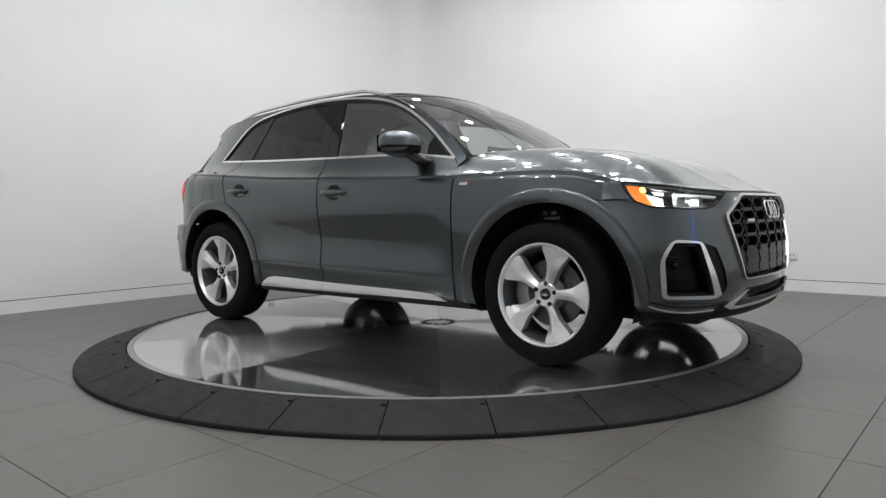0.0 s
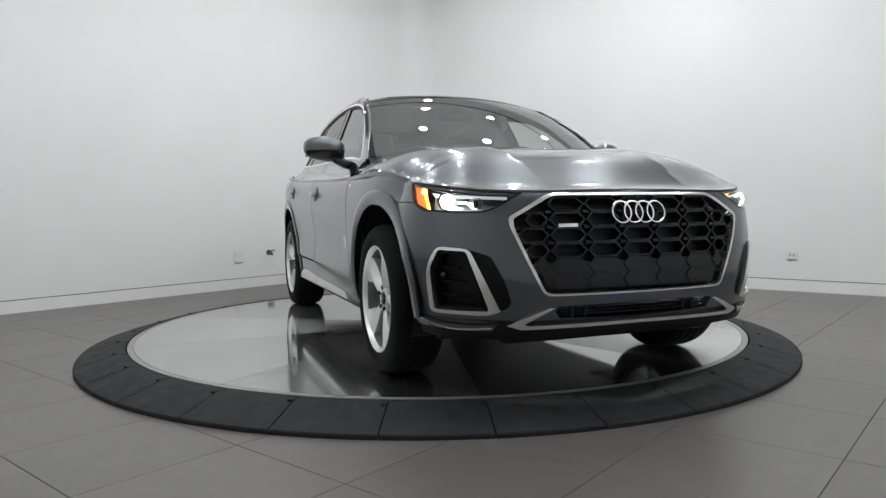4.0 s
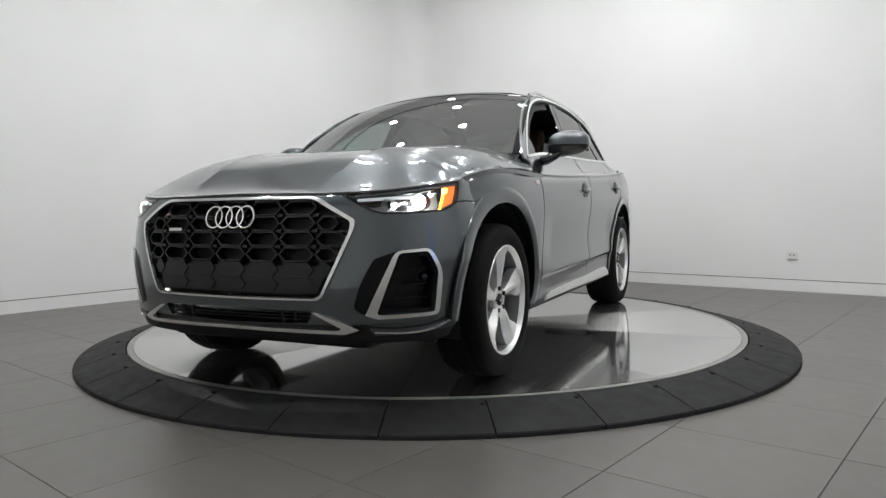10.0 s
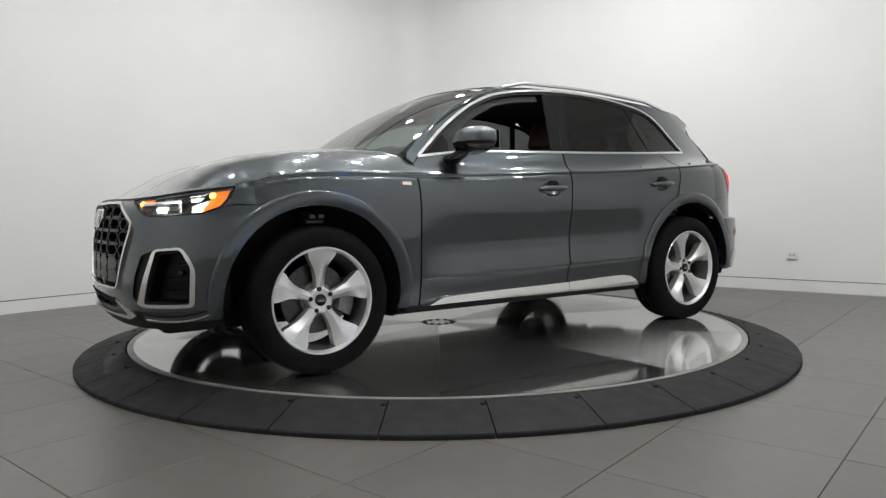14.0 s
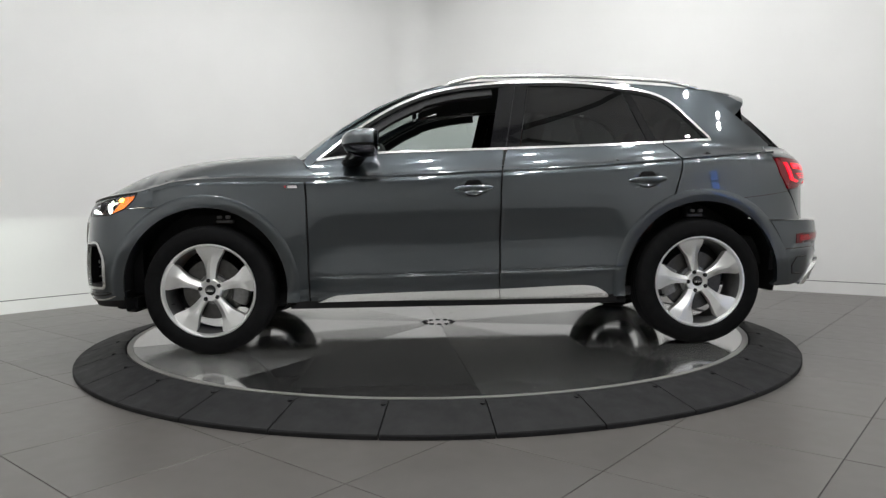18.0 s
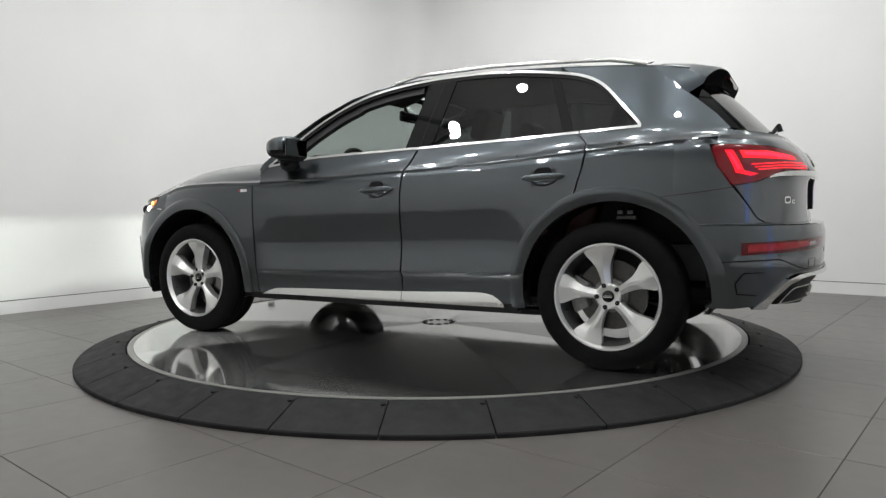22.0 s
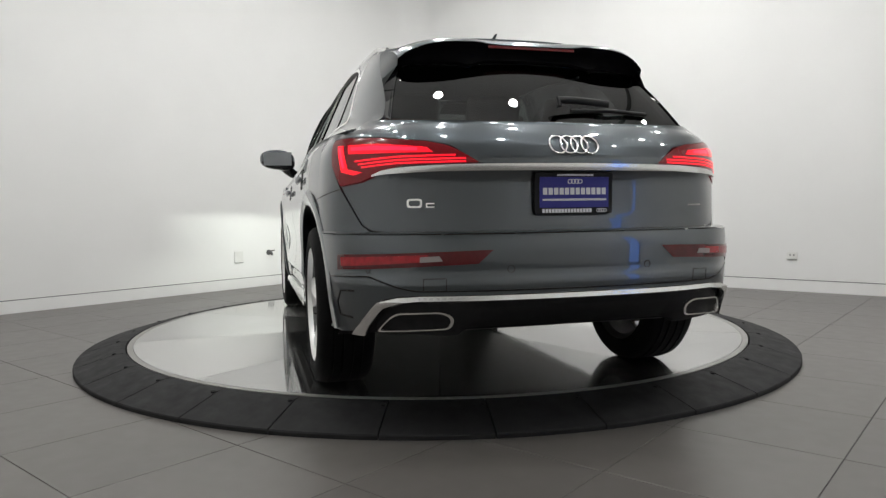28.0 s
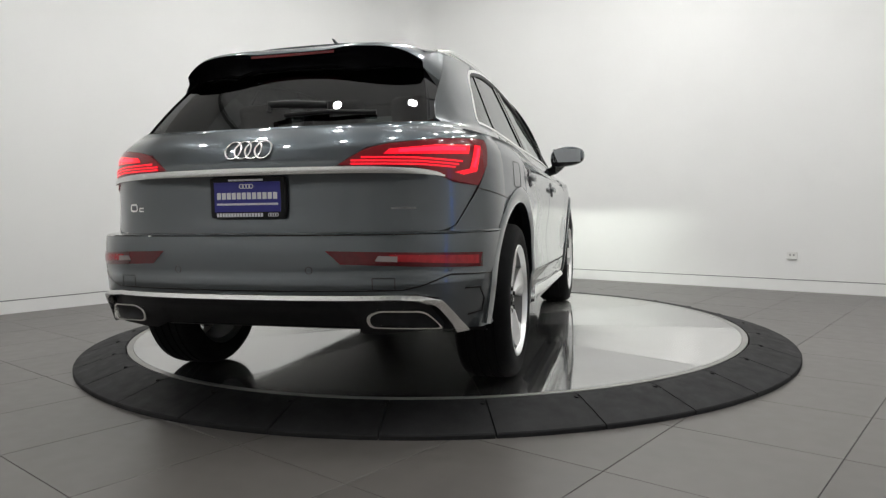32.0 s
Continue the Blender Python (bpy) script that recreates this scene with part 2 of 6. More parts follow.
def panel(name, fn, outline, mat, parent, step=(0.05, 0.05), out=0.0, skirt=0.012, mirror=False, label="", holes=(), push=None, lines=()):
    """A sheet cut from the surface fn along an outline (and holes) in fn's own two coordinates, lifted by out, its edges turned in by skirt.
    lines: creases to follow. push: a function of the two coordinates that lifts the sheet further."""
    loops = [dense([tuple(p) for p in l], step) for l in (outline, *holes)]
    co, edges = [], []
    for l in loops:
        n = len(co)
        co += l
        edges += [(n + i, n + (i + 1) % len(l)) for i in range(len(l))]
    us = np.array(loops[0])
    gx = np.arange(us[:, 0].min(), us[:, 0].max(), step[0]) + step[0] * 0.37
    gy = np.arange(us[:, 1].min(), us[:, 1].max(), step[1]) + step[1] * 0.41
    g = np.stack(np.meshgrid(gx, gy), -1).reshape(-1, 2)
    keep = within(g, loops[0])
    for l in loops[1:]:
        keep &= ~within(g, l)
    rim = np.array(co)
    for i in np.nonzero(keep)[0]:
        if (((rim - g[i]) / step) ** 2).sum(1).min() < 0.16:
            keep[i] = False
    for line in lines:                          # rows of points along creases, so that the sheet folds there
        l = np.array(line)
        fit = within(l, loops[0])
        for h in loops[1:]:
            fit &= ~within(l, h)
        fit &= np.array([(((rim - p) / (step[0], 0.008)) ** 2).sum(1).min() > 0.1 for p in l])
        for p in l:
            keep &= ~((np.abs(g[:, 0] - p[0]) < step[0]) & (np.abs(g[:, 1] - p[1]) < step[1] * 0.45))
        index = {}
        for i in np.nonzero(fit)[0]:
            index[i] = len(co)
            co.append(tuple(l[i]))
        edges += [(index[i], index[i + 1]) for i in index if i + 1 in index]
    co += [tuple(p) for p in g[keep]]
    vs, es, fs, *_ = geometry.delaunay_2d_cdt([Vector(p) for p in co], edges, [], 1, 1e-6)
    uv = np.array([tuple(v) for v in vs])
    mid = np.array([uv[list(f)].mean(0) for f in fs])
    ok = within(mid, loops[0])
    for l in loops[1:]:
        ok &= ~within(mid, l)
    fs = [list(f) for f, k in zip(fs, ok) if k]
    pos, nor = fn(uv[:, 0], uv[:, 1]), surf_normal(fn, uv[:, 0], uv[:, 1])
    away = pos - np.array([np.clip(pos[:, 0].mean(), -1.5, 1.5), 0, 0.6])
    if (away * nor).sum() < 0:
        nor = -nor
    lift = out + (push(uv[:, 0], uv[:, 1]) if push else 0.0)
    pos = pos + nor * (np.asarray(lift)[..., None] if push else out)
    if push:
        h = 0.004
        full = lambda a, b: fn(a, b) + surf_normal(fn, a, b) * (np.sign((surf_normal(fn, uv[:, 0], uv[:, 1]) * nor).sum(-1)) * push(a, b))[:, None]
        n2 = surf_normal(full, uv[:, 0], uv[:, 1], h)
        nor = np.where(((n2 * nor).sum(-1) < 0)[:, None], -n2, n2)
    flipm = np.array([1, -1 if mirror else 1, 1])
    pos, nor = pos * flipm, nor * flipm
    a, b, c = (pos[[f[k] for f in fs]] for k in range(3))
    turn = (np.cross(b - a, c - a) * nor[[f[0] for f in fs]]).sum(-1) < 0
    fs = [f[::-1] if t else f for f, t in zip(fs, turn)]
    verts, normals = list(pos), list(nor)
    if skirt:
        count = {}
        for f in fs:
            for i, j in zip(f, f[1:] + f[:1]):
                count[(i, j)] = 1
        loose = [(i, j) for i, j in count if (j, i) not in count]
        for i, j in loose:
            d = pos[j] - pos[i]
            sn = np.cross(d, nor[i])
            sn = sn / max(np.linalg.norm(sn), 1e-9)
            q = len(verts)
            verts += [pos[i], pos[j], pos[j] - nor[j] * skirt, pos[i] - nor[i] * skirt]
            normals += [sn] * 4
            fs.append([q + 1, q, q + 3, q + 2])
    ob = solid(name, verts, fs, mat, parent, label)
    me = ob.data
    me.shade_smooth()
    me.normals_split_custom_set_from_vertices([tuple(n) for n in normals])
    return ob


def ribbon(line, width, closed=False):
    """The outline of a strip of even width along a line (to its left and right by half of it)."""
    pts = [Vector(p) for p in line]
    lft, rgt = [], []
    for i, p in enumerate(pts):
        a = pts[i - 1] if (i or closed) else p
        b = pts[(i + 1) % len(pts)] if (i < len(pts) - 1 or closed) else p
        d1, d2 = (p - a), (b - p)
        d = (d1.normalized() if d1.length else d2.normalized()) + (d2.normalized() if d2.length else d1.normalized())
        d.normalize()
        n = Vector((-d.y, d.x))
        base = d1.normalized() if d1.length else d2.normalized()
        k = 1 / max(0.5, abs(base.dot(d)))
        lft.append(tuple(p + n * width / 2 * k))
        rgt.append(tuple(p - n * width / 2 * k))
    return lft, rgt


def strip(name, fn, line, width, mat, parent, **kw):
    l, r = ribbon(line, width)
    return panel(name, fn, l + r[::-1], mat, parent, **kw)


def smooth_line(pts, n=6, closed=False):
    """A flowing line through points (Catmull-Rom)."""
    p = [np.array(q, float) for q in pts]
    if closed:
        p = [p[-1]] + p + [p[0], p[1]]
    else:
        p = [2 * p[0] - p[1]] + p + [2 * p[-1] - p[-2]]
    out = []
    for a, b, c, d in zip(p, p[1:], p[2:], p[3:]):
        for i in range(n):
            t = i / n
            out.append(tuple(0.5 * (2 * b + (c - a) * t + (2 * a - 5 * b + 4 * c - d) * t * t + (3 * b - a - 3 * c + d) * t ** 3)))
    return out if closed else out + [tuple(p[-2])]


def both(name, fn, outline, mat, parent, **kw):
    return [panel(name, fn, outline, mat, parent, mirror=k, **kw) for k in (False, True)]
# ---- the room ----
U = Vector((math.cos(radians(GRID_TURN)), math.sin(radians(GRID_TURN)), 0))
V = Vector((U.y, -U.x, 0))
ROOM = Matrix(((U.x, V.x, 0, 0), (U.y, V.y, 0, 0), (0, 0, 1, 0), (0, 0, 0, 1)))   # u, v, z to the world
COVE = 0.45


def wall_line(inset=0.0):
    """The walls' line in plan, with the corner that the camera faces rounded."""
    u1, v0, u0, v1 = WALL_U - inset, WALL_V + inset, BACK_U + inset, BACK_V - inset
    r = COVE
    pts = [(u0, v0)]
    pts += [(u1 - r + r * math.sin(a), v0 + r - r * math.cos(a)) for a in (math.pi / 2 * i / 10 for i in range(11))]
    return pts + [(u1, v1), (u0, v1)]


def band(name, pts, z0, z1, thick, mat, label, i0, i1):
    """A stretch of wall with real thickness, along pts[i0..i1], its face on the line."""
    bm = bmesh.new()
    c = Vector((0, 0))
    rows = []
    seq = pts[i0:i1 + 1]
    for k, p in enumerate(seq):
        a, b = Vector(seq[max(k - 1, 0)]), Vector(seq[min(k + 1, len(seq) - 1)])
        d = (b - a).normalized()
        n = Vector((d.y, -d.x))
        p = Vector(p)
        if n.dot(p - c) < 0:
            n = -n
        q = p + n * thick
        rows.append([bm.verts.new((*p, z0)), bm.verts.new((*p, z1)), bm.verts.new((*q, z1)), bm.verts.new((*q, z0))])
    for a, b in zip(rows, rows[1:]):
        for k in range(4):
            bm.faces.new((a[k], b[k], b[(k + 1) % 4], a[(k + 1) % 4]))
    bm.faces.new(rows[0])
    bm.faces.new(rows[-1])
    bmesh.ops.transform(bm, matrix=ROOM, verts=bm.verts)
    ob = part(name, bm, mat, None, smooth=30)
    return tagged(ob, label, name.split("_")[0], kind="structure")


LINE = wall_line()
BASE_H = 0.116
wall_z = FLOOR_Z
band("wall_north", LINE, wall_z + BASE_H + 0.008, CEIL_Z, 0.15, M_WALL, "smooth white painted studio wall with a rounded corner", 0, 12)
SLIT = (-0.86, -1.14, 2.35)
band("wall_south", [LINE[12], (SLIT[0], BACK_V)], wall_z, CEIL_Z, 0.15, M_BACKWALL, "plain white painted wall behind the camera", 0, 1)
band("wall_south", [(SLIT[1], BACK_V), LINE[13]], wall_z, CEIL_Z, 0.15, M_BACKWALL, "plain white painted wall behind the camera", 0, 1)
band("wall_south", [(SLIT[0], BACK_V), (SLIT[1], BACK_V)], SLIT[2], CEIL_Z, 0.15, M_BACKWALL, "plain white painted wall above the window", 0, 1)
bm = box_bm((SLIT[1] - 0.3, BACK_V + 0.40, wall_z - 0.1), (SLIT[0] + 0.3, BACK_V + 0.42, SLIT[2] + 0.3), m=ROOM)
tagged(part("backdrop", bm, M_DAYLIGHT, None), "blue daylight outside the narrow window", "backdrop", kind="structure")
window = tagged(new("window_1"), "tall narrow window with dark cross bars", "window", kind="structure")
for k in range(7):
    z = wall_z + 0.02 + (SLIT[2] - wall_z - 0.06) * k / 6
    part("window_bar", box_bm((SLIT[1] + 0.02, BACK_V + 0.03, z), (SLIT[0] - 0.02, BACK_V + 0.08, z + 0.04), 0.004, 1, m=ROOM), M_REVEAL, window)
for u in (SLIT[1], SLIT[0] - 0.02):
    part("window_frame", box_bm((u, BACK_V + 0.02, wall_z), (u + 0.02, BACK_V + 0.12, SLIT[2]), 0.003, 1, m=ROOM), M_REVEAL, window)
band("wall_west", [LINE[13], LINE[0]], wall_z, CEIL_Z, 0.15, M_BACKWALL, "plain white painted wall beside the camera", 0, 1)
band("baseboard", LINE, wall_z, wall_z + BASE_H, 0.15, M_BASE, "flush white baseboard below a dark shadow line", 0, 12)
band("trim", wall_line(-0.012), wall_z + BASE_H, wall_z + BASE_H + 0.008, 0.12, M_REVEAL, "thin dark shadow gap above the baseboard", 0, 12)
bm = box_bm((BACK_U - 0.2, WALL_V - 0.2, CEIL_Z), (WALL_U + 0.2, BACK_V + 0.2, CEIL_Z + 0.15), m=ROOM)
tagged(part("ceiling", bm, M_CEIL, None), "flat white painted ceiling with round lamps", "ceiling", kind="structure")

# the floor: a grout bed with square tiles of 0.6 m on it
bm = box_bm((BACK_U - 0.2, WALL_V - 0.2, FLOOR_Z - 0.1), (WALL_U + 0.2, BACK_V + 0.2, FLOOR_Z - 0.003), m=ROOM)
floor = tagged(part("floor", bm, M_GROUT, None), "grey porcelain tile floor with fine dark joints", "floor", kind="structure")
# ---- ceiling lamps ----
def ceiling_lamp():
    ob = thing("ceiling_lamp", "white dome lamp hanging from the ceiling under a cap, switched on", "lamp", group="ceiling lamps")
    part("canopy", lathe_bm([(0.001, 0.0), (0.05, 0.0), (0.055, -0.006), (0.055, -0.02), (0.001, -0.022)], 24), M_CEIL, ob, smooth=40)
    part("stem", tube_bm([(0, 0, -0.01), (0, 0, -0.34)], 0.008, 8), M_CEIL, ob, smooth=60)
    bm = bmesh.new()
    bmesh.ops.create_uvsphere(bm, u_segments=20, v_segments=12, radius=0.060, matrix=Matrix.Translation((0, 0, -0.395)))
    bmesh.ops.bisect_plane(bm, geom=bm.verts[:] + bm.edges[:] + bm.faces[:], plane_co=(0, 0, -0.402), plane_no=(0, 0, 1), clear_outer=True)
    part("dome", bm, M_LAMP, ob, "glowing white dome", smooth=180)
    part("cap", lathe_bm([(0.001, -0.325), (0.034, -0.335), (0.048, -0.360), (0.0625, -0.375), (0.0625, -0.401), (0.001, -0.401)], 24), M_CEIL, ob, smooth=50)
    return ob


LAMP_Z = CEIL_Z
lamp = None
for i in range(-6, 7):
    for j in range(-6, 6):
        spot = Vector((1.02 * i, 0.6 + 1.2 * j, LAMP_Z))
        u, v = spot.dot(U), spot.dot(V)
        if spot.y < -3.1 or not (BACK_U + 1.5 < u < WALL_U - 1.25 and WALL_V + 1.25 < v < BACK_V - 1.5) or (u > WALL_U - 2.0 and v > 0.9) or (v < WALL_V + 2.0 and u < -0.7):
            continue
        m = Matrix.Translation(spot)
        if lamp is None:
            lamp = ceiling_lamp()
            lamp.matrix_basis = m
        else:
            copy_thing(lamp, m)

# curved dark track on the ceiling
bm = bmesh.new()
rows = []
for i in range(73):
    a = 2 * math.pi * i / 72
    rows.append([bm.verts.new((r * math.cos(a), r * math.sin(a), z)) for r, z in ((3.05, CEIL_Z), (3.05, CEIL_Z - 0.05), (3.10, CEIL_Z - 0.05), (3.10, CEIL_Z))])
for p, q in zip(rows, rows[1:]):
    for j in range(3):
        bm.faces.new((p[j], p[j + 1], q[j + 1], q[j]))
tagged(part("ceiling_track", bm, M_REVEAL, None, smooth=30), "dark round track under the white ceiling", "track")

# fixtures on the walls
M_FITTING_DIM = material("grey_fitting", (0.34, 0.34, 0.33), 0.5, vary=0.05, scale=30)
M_FITTING = material("white_fitting", (0.74, 0.74, 0.72), 0.4, vary=0.02, scale=30)


def on_u(v, z):
    """On the wall that the u axis meets: x along the wall, y out of it."""
    o = ROOM @ Vector((WALL_U, v, z))
    return Matrix(((V.x, -U.x, 0, o.x), (V.y, -U.y, 0, o.y), (0, 0, 1, o.z), (0, 0, 0, 1)))


def on_v(u, z):
    o = ROOM @ Vector((u, WALL_V, z))
    return Matrix(((U.x, V.x, 0, o.x), (U.y, V.y, 0, o.y), (0, 0, 1, o.z), (0, 0, 0, 1)))


outlet = thing("wall_outlet", "small white double socket plate on the white wall", "outlet", on_u(1.409, 0.287))
part("plate", box_bm((-0.050, -0.001, -0.035), (0.050, 0.012, 0.035), 0.003, 2), M_FITTING, outlet)
for x in (-0.017, 0.017):
    part("socket", box_bm((x - 0.009, 0.008, -0.004), (x + 0.009, 0.0135, 0.016), 0.002, 1), M_FITTING_DIM, outlet, "dark socket")
part("lower_edge", box_bm((-0.048, 0.0, -0.040), (0.048, 0.016, -0.033), 0.001, 1), M_FITTING_DIM, outlet)
cover = thing("wall_plate", "square white blank cover plate on the white wall", "cover plate", on_v(0.904, 0.290))
part("cover", box_bm((-0.058, -0.001, -0.062), (0.058, 0.014, 0.066), 0.004, 2), M_FITTING, cover)
part("lower_edge", box_bm((-0.056, 0.0, -0.070), (0.056, 0.016, -0.063), 0.001, 1), M_FITTING_DIM, cover)
tap = thing("wall_tap", "small dark metal tap on the white wall", "tap", on_v(1.331, 0.322))
part("flange", lathe_bm([(0.001, 0.008), (0.030, 0.008), (0.034, 0.0)], 20, axis="Y"), M_REVEAL, tap, smooth=40)
part("spout", tube_bm([(0, 0.0, 0), (0, 0.05, 0), (0, 0.065, -0.012), (0, 0.068, -0.035)], 0.013, 10), M_REVEAL, tap, smooth=60)
part("lever", tube_bm([(-0.02, 0.045, 0.018), (0.055, 0.045, 0.024)], 0.007, 8), M_REVEAL, tap, smooth=60)
# ---- the turntable ----
DISC_R, RING_IN, RING_OUT = 2.045, 2.055, 2.332
turntable = thing("turntable", "round turntable with a brushed steel deck in wedges", "turntable")
PLATES, PLATE_PHASE = 10, 20.9


def grain(a, ob):
    """Lay the brushed grain of a steel part square to one direction, along which its gloss runs."""
    me = ob.data
    uv = me.uv_layers.new(name="grain")
    co = np.empty(3 * len(me.vertices))
    me.vertices.foreach_get("co", co)
    co = co.reshape(-1, 3)[:, :2]
    ix = np.empty(len(me.loops), int)
    me.loops.foreach_get("vertex_index", ix)
    x, y = co[ix, 0], co[ix, 1]
    uv.data.foreach_set("uv", np.stack([x * math.cos(a) + y * math.sin(a), y * math.cos(a) - x * math.sin(a)], -1).ravel())


for k in range(PLATES):
    bm = bmesh.new()
    w = 360 / PLATES
    a0, a1 = radians(PLATE_PHASE + w * k + 0.05), radians(PLATE_PHASE + w * (k + 1) - 0.05)
    n = 12
    top, low = [], []
    for r in (0.135, 0.9, DISC_R - 0.035):
        for ring, z in ((top, 0.0), (low, -0.012)):
            ring.append([bm.verts.new((r * math.cos(a0 + (a1 - a0) * i / n), r * math.sin(a0 + (a1 - a0) * i / n), z)) for i in range(n + 1)])
    for ring in (top, low):
        for a, b in zip(ring, ring[1:]):
            for i in range(n):
                bm.faces.new((a[i], a[i + 1], b[i + 1], b[i]))
    for i in (0, n):
        for q in range(2):
            bm.faces.new((top[q][i], top[q + 1][i], low[q + 1][i], low[q][i]))
    grain((a0 + a1) / 2 + math.pi / 2, part("deck_plate", bm, (M_DISC, M_DISC2)[k % 2], turntable))
grain(0.0, part("rim", lathe_bm([(DISC_R - 0.033, -0.012), (DISC_R - 0.033, 0.0), (DISC_R, 0.0), (DISC_R, -0.03)], 160), M_DECK_EDGE, turntable, "pale worn steel rim", smooth=40))
grain(0.0, part("hub_plate", lathe_bm([(0.001, 0.0), (0.132, 0.0), (0.132, -0.012)], 64), M_DISC, turntable, smooth=40))
for k in range(12):
    bm = lathe_bm([(0.001, 0.0), (0.012, 0.0), (0.016, 0.0035), (0.018, 0.0005)], 14)
    bmesh.ops.translate(bm, verts=bm.verts, vec=(0.105 * math.cos(radians(30 * k)), 0.105 * math.sin(radians(30 * k)), 0.0))
    part("hub_bolt", bm, M_REVEAL, turntable, "dark hub bolt", smooth=40)
part("underside", lathe_bm([(0.001, -0.013), (DISC_R - 0.02, -0.013), (DISC_R - 0.02, FLOOR_Z), (0.001, FLOOR_Z)], 96), M_DARK, turntable, smooth=40)

# the ramp of black segments round it stands still
SEG_PHASE = -95.9


def ramp_segment():
    ob = thing("ramp_segment", "matt black rubber ramp segment round the turntable", "ramp", group="ramp segments")
    bm = bmesh.new()
    half = radians(11.25 / 2 - 0.075)
    prof = [(RING_IN, -0.028), (RING_IN, 0.0), (RING_IN + 0.05, 0.0), (RING_OUT - 0.004, FLOOR_Z + 0.022), (RING_OUT, FLOOR_Z + 0.016), (RING_OUT, FLOOR_Z), (RING_IN, FLOOR_Z)]
    n = 6
    rows = [[bm.verts.new((r * math.cos(a), r * math.sin(a), z)) for r, z in prof] for a in (-half + 2 * half * i / n for i in range(n + 1))]
    for a, b in zip(rows, rows[1:]):
        for k in range(len(prof)):
            q = (k + 1) % len(prof)
            bm.faces.new((a[k], a[q], b[q], b[k]))
    bm.faces.new(rows[0])
    bm.faces.new(rows[-1])
    part("tread", bm, M_RING, ob, smooth=25)
    bm = lathe_bm([(0.001, 0.0), (0.010, 0.0), (0.012, 0.003), (0.012, -0.004)], 12)
    bmesh.ops.translate(bm, verts=bm.verts, vec=Vector(((RING_IN + 0.062) * math.cos(half * 0.93), (RING_IN + 0.062) * math.sin(half * 0.93), -0.0025)))
    part("bolt", bm, M_DARK, ob)
    return ob


seg = ramp_segment()
for k in range(32):
    m = Matrix.Rotation(radians(SEG_PHASE + 5.625 + 11.25 * k), 4, "Z")
    if k == 0:
        seg.matrix_basis = m
    else:
        copy_thing(seg, m)
# ---- car surfaces: x forward, y to the car's left, z up, origin on the ground midway between the axles ----
def curve(pts):
    """A smooth function through (a, b) pairs (monotone cubic)."""
    xs, ys = np.array(pts, float).T
    h, d = np.diff(xs), np.diff(ys) / np.diff(xs)
    m = np.empty_like(ys)
    m[0], m[-1] = d[0], d[-1]
    for i in range(1, len(xs) - 1):
        m[i] = 0 if d[i - 1] * d[i] <= 0 else 2 * d[i - 1] * d[i] / (d[i - 1] + d[i])

    def f(x):
        x = np.clip(np.asarray(x, float), xs[0], xs[-1])
        i = np.clip(np.searchsorted(xs, x) - 1, 0, len(h) - 1)
        t = (x - xs[i]) / h[i]
        return ((1 + 2 * t) * (1 - t) ** 2 * ys[i] + t * (1 - t) ** 2 * h[i] * m[i]
                + t * t * (3 - 2 * t) * ys[i + 1] - t * t * (1 - t) * h[i] * m[i + 1])
    return f


AXLE, HUB_Z, TYRE_R = 1.41, 0.362, 0.368
shoulder_z = curve([(-2.3, 1.15), (-1.92, 1.129), (-1.31, 1.085), (-0.75, 1.047), (-0.26, 1.027), (0.85, 0.995), (1.16, 1.0), (1.4, 0.998),
                    (1.58, 0.984), (1.7, 0.958), (1.82, 0.928), (2.05, 0.885), (2.3, 0.86)])
flank = curve([(0.16, 0.83), (0.22, 0.868), (0.285, 0.888), (0.34, 0.905), (0.42, 0.917), (0.50, 0.924), (0.60, 0.931), (0.70, 0.936), (0.80, 0.937),
               (0.88, 0.934), (0.95, 0.925), (0.978, 0.916), (0.989, 0.908), (0.9935, 0.9085), (1.0, 0.916)])
hollow = curve([(0.30, 0.0), (0.36, -0.009), (0.40, -0.013), (0.425, -0.012), (0.443, -0.004), (0.452, 0.005), (0.468, 0.003), (0.50, -0.004), (0.54, -0.012), (0.58, -0.018),
                (0.63, -0.0205), (0.68, -0.018), (0.74, -0.010), (0.80, -0.003), (0.86, 0.0)])
hollow_x = curve([(-1.2, 0.0), (-1.0, 0.25), (-0.8, 1.0), (0.62, 1.0), (0.80, 0.35), (0.90, 0.0)])


def side_y(x, z):
    """Half the car's width: the flank below the shoulder crease, the leaning glasshouse above it."""
    x, z = np.broadcast_arrays(np.asarray(x, float), np.asarray(z, float))
    zs = shoulder_z(x)
    k = np.clip((z - 0.55) / np.maximum(zs - 0.55, 0.1), 0, 1)
    low = flank(np.minimum(z + (1.0 - zs) * k * k * (3 - 2 * k), 1.0)) + hollow_x(x) * hollow(z + 0.018 * x)
    def house(q):
        return 0.817 - 0.39 * (q - 1.10) - 0.085 * (q - 1.10) ** 2 - 0.035 * np.maximum(0, -x - 0.9) ** 1.5
    high = house(z) + (0.916 - house(zs)) * np.exp(-np.maximum(z - zs, 0) / (0.05 - 0.026 * np.clip((-x - 1.35) / 0.5, 0, 1)))
    y = np.where(z <= zs, low, high)
    back_k = np.clip(0.08 + 0.22 * (z - 0.58), 0.06, 0.24)
    up = np.clip((z - 0.60) / 0.28, 0, 1)
    return y - (0.135 + 0.055 * up) * np.maximum(0, x - 1.40 + 0.30 * up) ** 2.4 - back_k * np.maximum(0, -x - 1.25) ** 2.3 - 0.13 * np.maximum(0, -x - 1.5) ** 1.5 * np.exp(-((z - 1.12) / 0.05) ** 2)


def side(x, z):
    return np.stack(np.broadcast_arrays(x, side_y(x, z), z), -1)


